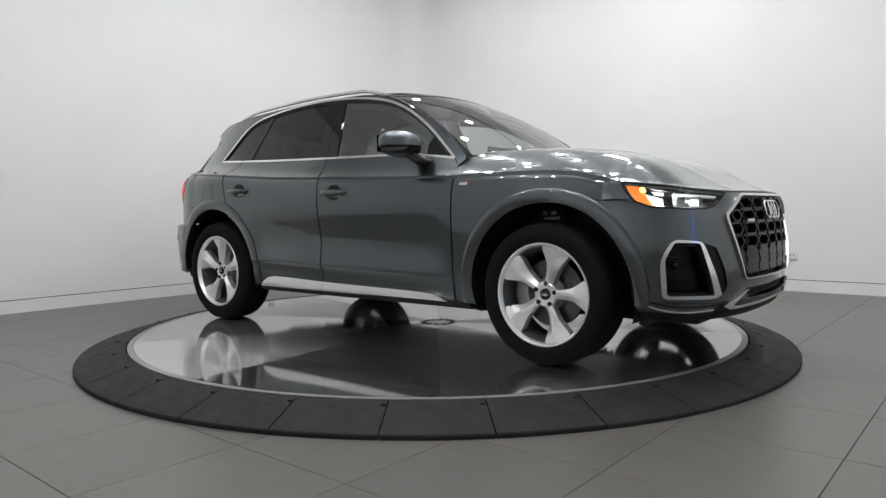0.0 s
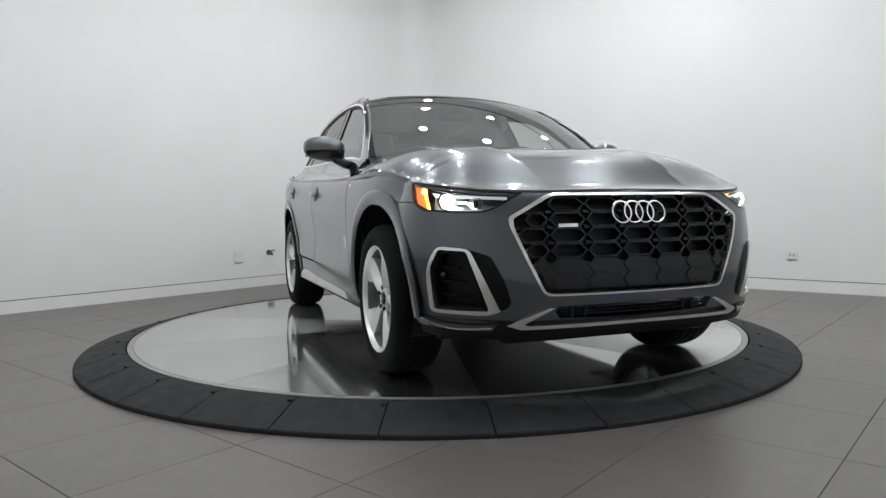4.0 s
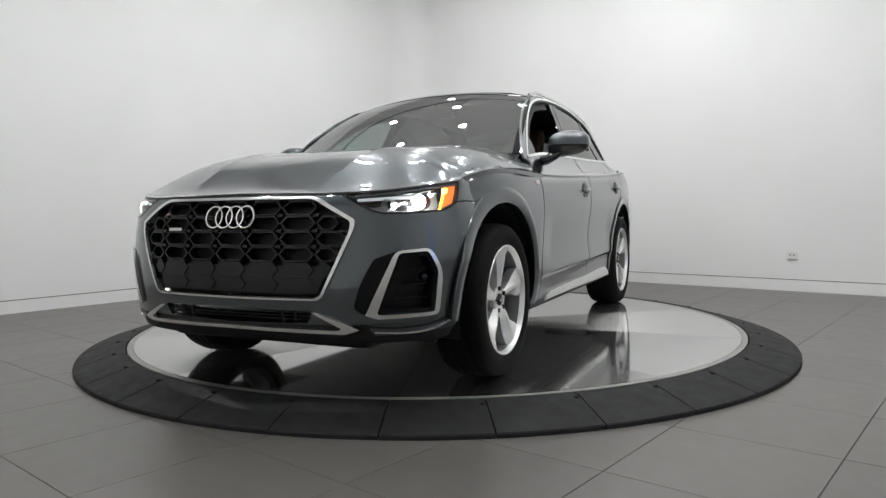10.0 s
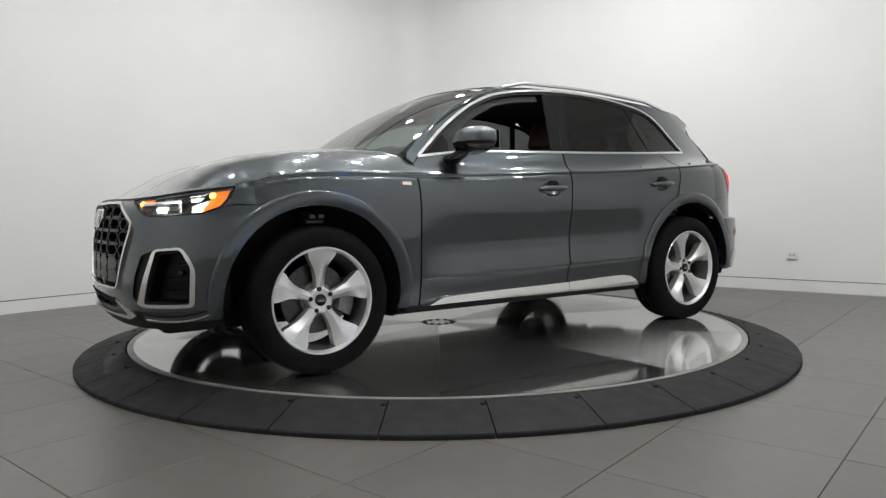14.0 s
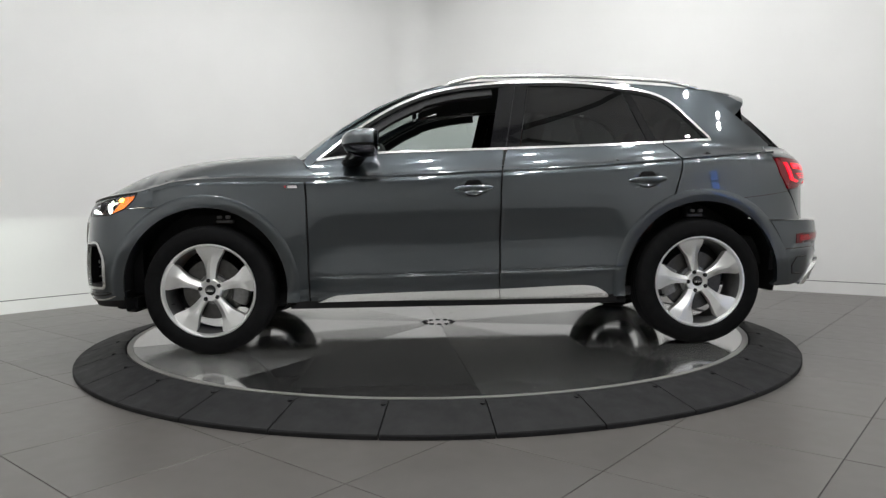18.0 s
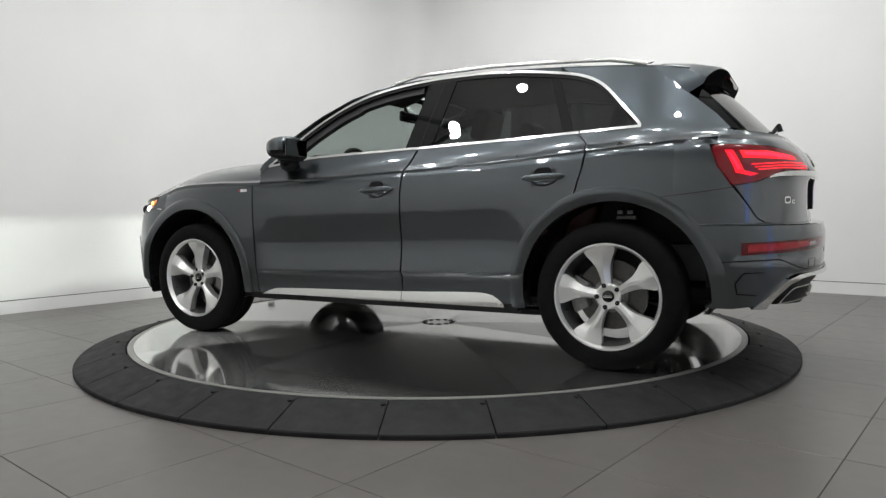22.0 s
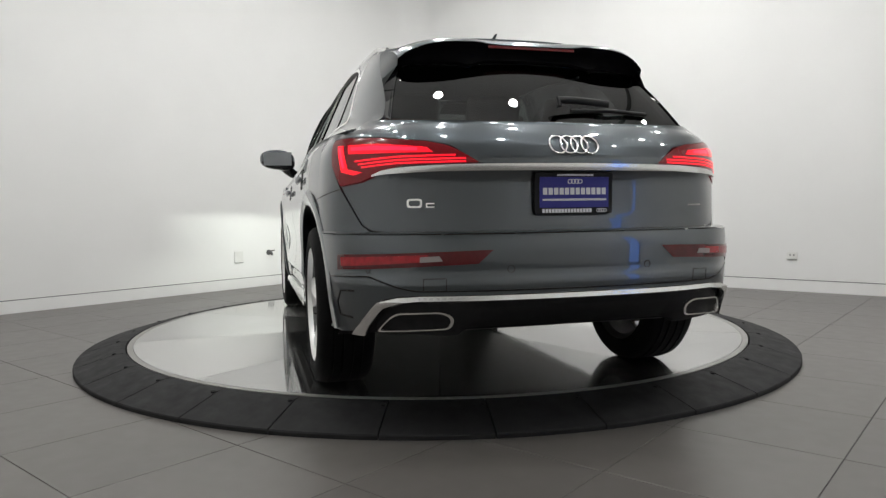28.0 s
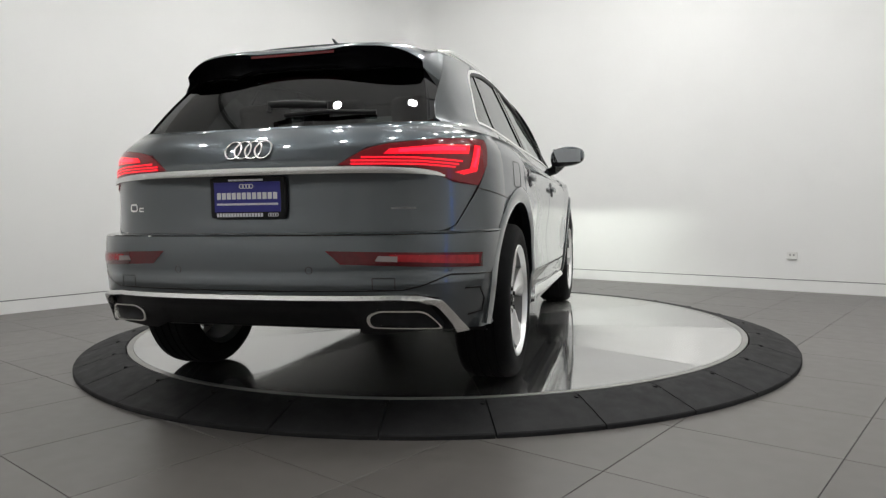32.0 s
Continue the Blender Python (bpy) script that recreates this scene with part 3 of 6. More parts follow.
def bezier(s, p):
    s = np.asarray(s, float)[..., None]
    return (1 - s) ** 3 * p[0] + 3 * s * (1 - s) ** 2 * p[1] + 3 * s * s * (1 - s) * p[2] + s ** 3 * p[3]


def plan(s, z, nose, x_end, corner, pull, wide):
    """A fascia: in plan a curve from the middle (s = 0) round the corner to the flank (s = 1); negative s is the right half."""
    s, z = np.broadcast_arrays(np.asarray(s, float), np.asarray(z, float))
    a = np.abs(s)
    c, e = nose(z), side_y(x_end, z)
    one = np.ones_like(z)
    p = [np.stack(q, -1) for q in ((c, 0 * z), (c, pull * one), (corner + 0.5 * (c - nose(0.6)), e - wide), (x_end * one, e))]
    xy = bezier(a, p)
    return np.stack([xy[..., 0], xy[..., 1] * np.sign(s + 1e-12), z], -1)


nose_f = curve([(0.16, 2.14), (0.24, 2.22), (0.30, 2.265), (0.40, 2.285), (0.50, 2.293), (0.60, 2.29), (0.72, 2.277), (0.82, 2.255), (0.88, 2.22), (0.93, 2.15)])
nose_b = curve([(0.20, -2.20), (0.30, -2.27), (0.40, -2.32), (0.52, -2.352), (0.66, -2.358), (0.715, -2.345), (0.75, -2.30)])
nose_t = curve([(0.70, -2.29), (0.80, -2.285), (0.90, -2.285), (0.98, -2.30), (1.03, -2.285), (1.09, -2.245), (1.14, -2.19)])


def front(s, z):
    return plan(s, z, nose_f, 1.72, 2.16, 0.60, 0.01)


def rear(s, z):
    return plan(s, z, nose_b, -1.72, -2.26, 0.60, 0.01)


def tail(s, z):
    return plan(s, z, nose_t, -1.72, -2.16, 0.52, 0.02)


brow_z = curve([(0, 0.883), (0.3, 0.878), (0.5, 0.886), (0.69, 0.907), (0.82, 0.919), (0.92, 0.930), (1.0, 0.954)])
hood_mid_z = curve([(0.70, 1.155), (0.95, 1.150), (1.25, 1.140), (1.62, 1.103), (1.885, 1.035), (2.05, 0.970), (2.2, 0.908), (2.3, 0.88)])
_sx = np.linspace(0.70, 1.70, 26)
_ss = np.linspace(1, 0, 40)
_rim = np.concatenate([side(_sx, shoulder_z(_sx)), front(_ss, brow_z(_ss))])


def hood(x, y):
    """The bonnet's height over the plan, rolling off towards its edge on the wings and above the lamps."""
    x, y = np.broadcast_arrays(np.asarray(x, float), np.asarray(y, float))
    q = np.stack([x, np.abs(y)], -1)[..., None, :]
    a, b = _rim[:-1, :2], _rim[1:, :2]
    ab = b - a
    t = np.clip(((q - a) * ab).sum(-1) / (ab ** 2).sum(-1), 0, 1)
    d = np.linalg.norm(a + ab * t[..., None] - q, axis=-1)
    i = d.argmin(-1)
    dist = np.take_along_axis(d, i[..., None], -1)[..., 0]
    ti = np.take_along_axis(t, i[..., None], -1)[..., 0]
    ze = _rim[i, 2] * (1 - ti) + _rim[i + 1, 2] * ti
    rise = 1 - (1 - np.minimum(1, dist / 0.44)) ** 2.6
    ridge = 0.008 * np.exp(-np.abs(np.abs(y) - 0.34 - 0.14 * (2.2 - x)) / 0.055) * np.clip(dist / 0.15, 0, 1)
    return np.stack([x, y, ze + (hood_mid_z(x) - ze) * rise + ridge], -1)


def hood_outline(n=24):
    left = [tuple(p[:2]) for p in side(np.linspace(0.80, 1.70, n), shoulder_z(np.linspace(0.80, 1.70, n)))]
    nose = [tuple(p[:2]) for p in front(np.linspace(1, -1, 61), brow_z(np.abs(np.linspace(1, -1, 61))))]
    right = [(x, -y) for x, y in left[::-1]]
    return left + nose + right + [(0.93, -0.70), (1.0, -0.45), (1.04, 0.0), (1.0, 0.45), (0.93, 0.70)]


roof_z = curve([(-1.95, 1.535), (-1.6, 1.583), (-1.1, 1.620), (-0.6, 1.637), (-0.2, 1.630), (0.1, 1.608), (0.3, 1.575)])
rail_z = curve([(-1.95, 1.46), (-1.6, 1.520), (-1.1, 1.562), (-0.6, 1.586), (-0.2, 1.583), (0.1, 1.545), (0.3, 1.49)])


def roof(x, v):
    x, v = np.broadcast_arrays(np.asarray(x, float), np.asarray(v, float))
    ze = rail_z(x)
    return np.stack([x, side_y(x, ze) * v, ze + (roof_z(x) - ze) * (1 - np.abs(v) ** 2.9)], -1)


def screen(low, mid, high, edge):
    """A glass between a lower and an upper edge curve; v across (-1 to 1), w up (0 to 1). low and high: middle and side points; edge: bow."""
    def f(v, w):
        v, w = np.broadcast_arrays(np.asarray(v, float), np.asarray(w, float))
        a = np.abs(v)[..., None] ** 2.2
        b = [np.array(p[0]) * (1 - a) + np.array((p[1][0], 0, p[1][2])) * a for p in (low, high)]
        w1 = w[..., None]
        q = b[0] * (1 - w1) + b[1] * w1
        q[..., 1] = v * (low[1][1] * (1 - w) + high[1][1] * w)
        q[..., 2] += mid * 4 * w * (1 - w)
        q[..., 1] += v * edge * 4 * w * (1 - w)
        return q
    return f


windscreen = screen(((1.07, 0, 1.098), (0.87, 0.797, 1.100)), 0.058, ((0.17, 0, 1.600), (0.07, 0.625, 1.553)), 0.016)
rear_screen = screen(((-2.15, 0, 1.135), (-1.955, 0.762, 1.165)), 0.02, ((-1.70, 0, 1.575), (-1.57, 0.574, 1.535)), 0.012)


def across(fn, span=0.995):
    """The fascia fn taken by y and z in place of its own s and z."""
    grid = np.linspace(0, span, 240)

    def f(y, z):
        y, z = np.broadcast_arrays(np.asarray(y, float), np.asarray(z, float))
        shape = y.shape
        yy, zz = np.abs(y).ravel(), z.ravel()
        s = np.empty(len(yy))
        for i, (a, b) in enumerate(zip(yy, zz)):
            s[i] = np.interp(a, fn(grid, np.full(240, b))[:, 1], grid)
        return fn((s * np.sign(y.ravel() + 1e-12)).reshape(shape), z)
    return f


front_y, rear_y, tail_y = across(front), across(rear), across(tail)
# ---- the car ----
M_AMBER = material("amber_lamp", (0.9, 0.22, 0.02), 0.25, coat=1.0, emit=0.9, emit_color=(1.0, 0.20, 0.02))
M_AMBER_ON = material("amber_bulb", (1.0, 0.5, 0.1), 0.3, emit=9.0, emit_color=(1.0, 0.42, 0.06))
M_DRL = material("daylight_lamp", (0.55, 0.58, 0.60), 0.3, emit=0.4, emit_color=(0.92, 0.97, 1.0))
M_BEAM = material("head_lamp_glow", (1.0, 1.0, 0.95), 0.3, emit=300.0, emit_color=(0.93, 1.0, 0.92))
M_DIPPED = material("dipped_beam_glow", (1.0, 1.0, 0.95), 0.3, emit=68000.0, emit_color=(0.93, 1.0, 0.92))
M_HOUSING = material("lamp_housing", (0.20, 0.205, 0.21), 0.35, metal=0.4, vary=0.1, scale=30)
M_LENS = glass_material("lamp_lens", (0.93, 0.95, 0.96))
M_REFLECTOR = material("lamp_reflector", (0.60, 0.61, 0.62), 0.16, metal=1.0)
M_RED = material("red_lamp", (0.10, 0.002, 0.005), 0.15, coat=0.4, vary=0.1, scale=40)
M_RED_LENS = material("red_lamp_lens", (0.10, 0.002, 0.006), 0.15, coat=0.4, emit=0.055, emit_color=(1.0, 0.004, 0.02), vary=0.1, scale=40)
M_RED_ON = material("red_lamp_glow", (0.6, 0.005, 0.015), 0.25, coat=0.5, emit=0.95, emit_color=(1.0, 0.004, 0.022))
M_RED_HOT = material("red_lamp_core", (0.6, 0.01, 0.03), 0.25, coat=0.5, emit=1.5, emit_color=(1.0, 0.012, 0.055))
# for the reflector bands, which are no lamps: a faint glow is added to the red
M_RED_DIM = material("red_reflector_added_glow", (0.20, 0.004, 0.008), 0.25, coat=0.4, emit=0.07, emit_color=(1.0, 0.02, 0.04), vary=0.3, scale=45)
M_WHITE_LENS = material("clear_reversing_lamp", (0.30, 0.24, 0.24), 0.15, coat=1.0)
M_LEATHER = material("brown_leather", (0.050, 0.018, 0.011), 0.45, vary=0.15, scale=30, bump=0.2, bump_scale=300)
M_CABIN = material("cabin_plastic", (0.018, 0.018, 0.02), 0.6, vary=0.2, scale=20, bump=0.15, bump_scale=500)
M_LINER = material("headliner_cloth", (0.06, 0.06, 0.06), 0.95, vary=0.1, scale=60)
M_STEEL = material("brake_steel", (0.11, 0.108, 0.105), 0.4, metal=1.0, vary=0.12, scale=40)
M_CALIPER = material("caliper_casting", (0.27, 0.27, 0.27), 0.5, metal=0.7, vary=0.15, scale=50)
M_PLATE = material("plate_blue", (0.030, 0.030, 0.24), 0.35, vary=0.06, scale=20)
M_WHITE = material("white_print", (0.75, 0.75, 0.78), 0.5)
M_FRIT = material("black_glass_edge", (0.006, 0.006, 0.007), 0.05)
M_MIRROR = material("mirror_glass", (0.38, 0.40, 0.42), 0.02, metal=1.0)
M_BADGE_RED = material("badge_red", (0.5, 0.02, 0.03), 0.3)

car = thing("car", "dark grey metallic compact sport utility vehicle on the turntable", "car")
ARCH_F, ARCH_R, ARCH_Z, ARCH_IN, ARCH_OUT = 1.43, -1.43, 0.377, 0.459, 0.530
ARCH_END = math.degrees(math.acos(0.29 / (ARCH_OUT - 0.004)))      # where an arch meets the bumper


def hood_line(x0, x1, n=14):
    return [(x, float(shoulder_z(x)) - 0.003) for x in np.linspace(x0, x1, n)]


front_seam = [(0.846, 0.295), (0.848, 0.50), (0.848, 0.73), (0.852, 0.90)]
mid_seam = [(-0.238, 0.295), (-0.243, 0.72), (-0.251, 0.935), (-0.262, 1.034), (-0.298, 1.155)]
rear_seam = [(-1.247, 0.85), (-1.267, 0.918), (-1.296, 1.014), (-1.306, 1.075), (-1.285, 1.13), (-1.23, 1.182)]
belt = [(0.80, 1.098), (0.62, 1.120), (0.43, 1.140), (-0.298, 1.158), (-0.75, 1.170), (-1.23, 1.188), (-1.53, 1.203)]
belt_z = curve([(a, b) for a, b in belt[::-1]])
arc_top = smooth_line([(0.80, 1.098), (0.578, 1.278), (0.40, 1.395), (0.26, 1.465), (0.113, 1.515), (-0.092, 1.553), (-0.40, 1.577), (-0.773, 1.570), (-1.10, 1.527), (-1.25, 1.487),
                       (-1.345, 1.425), (-1.434, 1.327), (-1.519, 1.232), (-1.535, 1.205)], 4)


def on_belt(x0, x1, n=8, dz=0.0):
    return [(x, float(belt_z(x)) + dz) for x in np.linspace(x0, x1, n)]


def gap(line, dx):
    return [(a + dx, b) for a, b in line]


G = 0.0048
RIDGE = [[(x, c - 0.018 * x) for x in np.arange(-1.10, 0.86, 0.03)] for c in (0.425, 0.434, 0.443, 0.448, 0.452, 0.460, 0.468)]
CREASE = [[(x, float(shoulder_z(x)) + dz) for x in np.arange(-1.88, 1.68, 0.03)] for dz in (-0.05, -0.035, -0.022, -0.0155, -0.011, -0.0088, -0.0065, -0.003, 0.0005, 0.008, 0.018, 0.032, 0.05)]
# wings
fender = gap(front_seam, G) + [(0.862 + G, 0.992)] + hood_line(0.93, 1.72) \
    + arc(ARCH_F, ARCH_Z, ARCH_OUT - 0.004, ARCH_END, 189.3, 24)
both("wing", side, fender, M_PAINT, car, step=(0.035, 0.02), skirt=0.008, lines=CREASE)
both("wing_seam", side, [(1.722, 0.841), (1.60, 0.861), (1.60, 0.857), (1.722, 0.836)], M_DARK, car, out=0.0012, skirt=0.002)
# the wing's nose, round the corner to the lamp
both("wing_nose", front, [(1.0, 0.948), (0.96, 0.937), (0.918, 0.924), (0.909, 0.885), (0.868, 0.838), (0.935, 0.845), (1.0, 0.841)], M_PAINT, car, step=(0.03, 0.03), skirt=0.008)
both("bonnet_seam", side, [(x, float(shoulder_z(x)) - 0.0025) for x in np.linspace(0.87, 1.72, 24)] + [(x, float(shoulder_z(x)) - 0.0075) for x in np.linspace(1.72, 0.87, 24)], M_DARK, car, out=0.0014, skirt=0.002, step=(0.04, 0.02))
# doors
door_f = gap(front_seam, -G) + [(0.862 - G, 1.0), (0.845, 1.05), (0.80, 1.092)] + on_belt(0.77, -0.29 + G, 9, -0.004) + gap(mid_seam[:-1][::-1], G)
door_r = [(a - G, b) for a, b in mid_seam[:-1]] + on_belt(-0.305, -1.215, 8, -0.004) + gap(rear_seam[::-1], G) \
    + [(p[0], p[1]) for p in arc(ARCH_R, ARCH_Z, ARCH_OUT - 0.004, 68, -8, 16)]


def cup(cx, cz, rx=0.080, rz=0.046, deep=0.022):
    def f(x, z):
        q = ((np.asarray(x) - cx) / rx) ** 2 + ((np.asarray(z) - cz) / rz) ** 2
        return -deep * np.clip(1 - q, 0, 1) ** 1.6
    return f


HANDLES = ((-0.092, 0.925), (-1.095, 0.962))
doors = {}
for k, name, outline, (hx, hz) in ((0, "front_door", door_f, HANDLES[0]), (1, "rear_door", door_r, HANDLES[1])):
    for mir in (False, True):
        d = panel(name, side, outline, M_PAINT, car, mirror=mir, step=(0.03, 0.015), push=cup(hx, hz), lines=CREASE + RIDGE)
        doors[name, mir] = d
        s = -1 if mir else 1
        y0 = float(side_y(hx, hz))
        # grip with a lens-like shape, standing off the cup
        bm = bmesh.new()
        rings = []
        for i in range(15):
            t = -1 + 2 * i / 14
            w = 0.016 * math.sqrt(max(0.0, 1 - abs(t) ** 3.5)) + 0.002
            off = 0.034 - 0.014 * abs(t) ** 2.5
            ring = []
            for j in range(10):
                a = 2 * math.pi * j / 10
                ring.append(bm.verts.new((hx + 0.112 * t, s * (y0 + off - 0.010 + 0.011 * math.cos(a) * (1 - 0.3 * abs(t))), hz + 0.006 * t * -0.6 + w * math.sin(a))))
            rings.append(ring)
        for a, b in zip(rings, rings[1:]):
            for j in range(10):
                bm.faces.new((a[j], a[(j + 1) % 10], b[(j + 1) % 10], b[j]))
        bm.faces.new(rings[0])
        bm.faces.new(rings[-1])
        part("door_handle", bm, M_PAINT, d, smooth=50)
        # black upper finger recess
        panel("handle_cup", side, rounded([(hx - 0.058, hz + 0.006), (hx + 0.058, hz + 0.006), (hx + 0.036, hz + 0.048), (hx - 0.036, hz + 0.048)], 0.016), M_SATIN, d, step=(0.02, 0.02), out=0.003, skirt=0.004, mirror=mir)
        # lower lip of the cup
        strip("handle_lip", side, smooth_line([(hx - 0.045, hz - 0.032), (hx - 0.02, hz - 0.042), (hx + 0.02, hz - 0.042), (hx + 0.045, hz - 0.032)], 3), 0.005, M_DARK, d, out=0.003, skirt=0.004, mirror=mir)

# rear quarter with the last roof post
POST_EDGE = [(-1.575, 1.516), (-1.635, 1.458), (-1.70, 1.402), (-1.79, 1.330), (-1.875, 1.255), (-1.942, 1.180)]
quarter = gap(rear_seam, -G) + [(-1.262, 1.184), (-1.53, 1.200), (-1.545, 1.215)] + [(a - 0.003, b + 0.004) for a, b in arc_top[::-1] if a < -1.10 and b > 1.215] \
    + [(-1.10, 1.556), (-1.35, 1.540)] + POST_EDGE + [(-1.915, 1.150), (-1.90, 1.128), (-1.80, 1.117)] + [(-1.72, 1.108)] \
    + arc(ARCH_R, ARCH_Z, ARCH_OUT - 0.004, 180 - ARCH_END, 68, 16)
both("rear_quarter", side, quarter, M_PAINT, car, step=(0.035, 0.02), lines=CREASE)
# roof side: screen post and rail above the doors
post = [(0.845, 1.055), (0.872, 1.085), (0.858, 1.122), (0.668, 1.285), (0.470, 1.411), (0.262, 1.506), (0.06, 1.553), (-0.2, 1.574), (-0.6, 1.578 + 0.006), (-1.09, 1.558), (-1.09, 1.536)] \
    + [(a, b + 0.006) for a, b in arc_top[::-1] if a > -1.09]
both("roof_post", side, post, M_PAINT, car)

# wheel-arch lips
arch_roll = curve([(ARCH_IN - 0.02, -0.003), (ARCH_IN, -0.001), (ARCH_IN + 0.010, 0.003), (ARCH_OUT - 0.024, 0.0095), (ARCH_OUT - 0.012, 0.0085), (ARCH_OUT, 0.004), (ARCH_OUT + 0.02, -0.006)])


def lip_height(x, z, c):
    """How far a lip stands proud; it runs out flush on the rear bumper's corner."""
    f = np.clip((x + 1.98) / 0.25, 0, 1)
    return arch_roll(np.hypot(x - c, z - ARCH_Z)) * f - 0.009 * (1 - f)


for cx, a0, a1 in ((ARCH_F, -3, 189), (ARCH_R, -9, 184)):
    outer = arc(cx, ARCH_Z, ARCH_OUT, a0, a1, 40)
    inner = arc(cx, ARCH_Z, ARCH_IN, a0 - 2, a1 + 2, 40)
    both("arch_lip", side, outer + inner[::-1], M_PAINT, car, out=0.002, skirt=0.04, step=(0.012, 0.012), push=lambda x, z, c=cx: lip_height(np.asarray(x), np.asarray(z), c))

# sill and its bright trim
both("sill", side, [(0.93, 0.292), (-0.93, 0.298), (-0.93, 0.258), (0.93, 0.252)], M_DARK, car, out=-0.004, skirt=0.05)
for x0, x1 in ((0.80, -0.236), (-0.240, -0.868)):
    top = curve([(-0.868, 0.312), (-0.79, 0.352), (-0.72, 0.360), (-0.238, 0.347), (0.692, 0.330), (0.80, 0.296)])
    xs = np.linspace(x0, x1, 20)
    both("sill_trim", side, [(x, float(top(x))) for x in xs] + [(x, 0.2975) for x in xs[::-1]], M_CHROME, car, step=(0.03, 0.012), out=0.008, skirt=0.02, label="satin aluminium sill trim", push=lambda x, z: 0.022 * np.clip((0.362 - np.asarray(z)) / 0.065, 0, 1.1))

def dense_line(pts, n):
    """n steps between each two points."""
    out = [(p[0] + (q[0] - p[0]) * k / n, p[1] + (q[1] - p[1]) * k / n) for p, q in zip(pts, pts[1:]) for k in range(n)]
    return out + [pts[-1]]


# glass and its surround
def front_light():
    top = [p for p in arc_top if p[0] > -0.30]
    return [(x, float(belt_z(x)) + 0.008) for x in np.linspace(-0.205, 0.77, 10)] + [(a - 0.012, b - 0.010) for a, b in top[2:]] + [(-0.285, 1.560)]


front_glass = front_light()
panel("front_window", side, front_glass, M_GLASS, doors["front_door", True], mirror=True, out=-0.012, skirt=0.0)
post_b = [(-0.205, 1.168), (-0.378, 1.168), (-0.462, 1.566), (-0.288, 1.560)]
rear_glass = [(-0.385, 1.172), (-1.150, 1.194), (-1.030, 1.523)] + [(a, b - 0.012) for a, b in arc_top[::-1] if -1.0 < a < -0.47] + [(-0.463, 1.560)]
post_c = [(-1.150, 1.194), (-1.205, 1.196), (-1.082, 1.520), (-1.030, 1.530)]
quarter_glass = [(-1.205, 1.197), (-1.510, 1.213)] + [(a + 0.010, b - 0.006) for a, b in arc_top[::-1] if -1.515 < a < -1.10 and b > 1.24] + [(-1.082, 1.515)]
for mir in (False, True):
    panel("pillar_trim", side, post_b, M_GLOSS, car, mirror=mir, out=-0.004, skirt=0.01, label="gloss black pillar trim")
    panel("rear_door_window", side, rear_glass, M_TINT, doors["rear_door", mir], mirror=mir, out=-0.010, skirt=0.0, label="dark tinted window")
    panel("pillar_trim", side, post_c, M_GLOSS, car, mirror=mir, out=-0.006, skirt=0.01, label="gloss black pillar trim")
    panel("quarter_window", side, quarter_glass, M_TINT, car, mirror=mir, out=-0.010, skirt=0.0, label="dark tinted window")
    # dark rubber edge inside the bright surround
    inner = [(a - 0.004 * (a > 0.2), b - 0.014) for a, b in arc_top[1:-2]]
    frame_line = [(a - 0.022 * (a > 0.2), b - 0.034) for a, b in arc_top[1:-2] if a > -0.27]
    strip("door_frame", side, frame_line, 0.052, M_CABIN, doors["front_door", mir], mirror=mir, out=-0.022, skirt=0.03, step=(0.03, 0.03))
    strip("window_seal", side, inner, 0.016, M_DARK, car, mirror=mir, out=-0.003, skirt=0.012, step=(0.03, 0.03))
    strip("window_surround", side, arc_top, 0.015, M_BRIGHT, car, mirror=mir, out=0.004, skirt=0.014, step=(0.03, 0.03), label="bright chrome window surround")
    for x0, x1 in ((0.80, -0.297), (-0.300, -1.235), (-1.242, -1.540)):
        strip("belt_trim", side, on_belt(x0, x1, 10), 0.014, M_BRIGHT, car, mirror=mir, out=0.004, skirt=0.014, step=(0.03, 0.03), label="bright chrome belt trim")
    # seam of the mid post
    panel("pillar_seam", side, [(-0.297, 1.168), (-0.301, 1.168), (-0.385, 1.560), (-0.381, 1.560)], M_DARK, car, mirror=mir, out=-0.002, skirt=0.004)
    # black corner at the mirror's foot
    panel("mirror_corner", side, [(0.775, 1.108), (0.58, 1.128), (0.57, 1.19), (0.60, 1.252)], M_GLOSS, car, mirror=mir, out=-0.004, skirt=0.008)

# bonnet, roof, screens
bonnet = panel("bonnet", hood, hood_outline(), M_PAINT, car, step=(0.03, 0.022), skirt=0.02)
panel("roof", roof, [(-1.74, -0.985), (-1.74, 0.985), (0.045, 0.985), (0.10, 0.5), (0.125, 0.0), (0.10, -0.5), (0.045, -0.985)], M_PAINT, car, step=(0.06, 0.08))
panel("sunroof", roof, rounded([(-1.15, -0.72), (-1.15, 0.72), (0.02, 0.72), (0.02, -0.72)], 0.05), M_FRIT, car, step=(0.08, 0.1), out=0.003, skirt=0.004, label="black glass sunroof")
screen_f = panel("windscreen", windscreen, rounded([(-0.99, 0.02), (0.99, 0.02), (0.975, 0.985), (-0.975, 0.985)], 0.03), M_SCREEN, car, step=(0.06, 0.06), skirt=0.0, label="clear windscreen")
for sgn in (1, -1):
    panel("screen_edge", windscreen, [(sgn * 0.995, 0.02), (sgn * 0.98, 0.985), (sgn * 0.94, 0.985), (sgn * 0.955, 0.02)], M_FRIT, screen_f, step=(0.06, 0.06), out=0.002, skirt=0.004)
panel("screen_edge", windscreen, [(-0.96, 0.925), (0.96, 0.925), (0.98, 0.985), (-0.98, 0.985)], M_FRIT, screen_f, step=(0.06, 0.06), out=0.002, skirt=0.004)
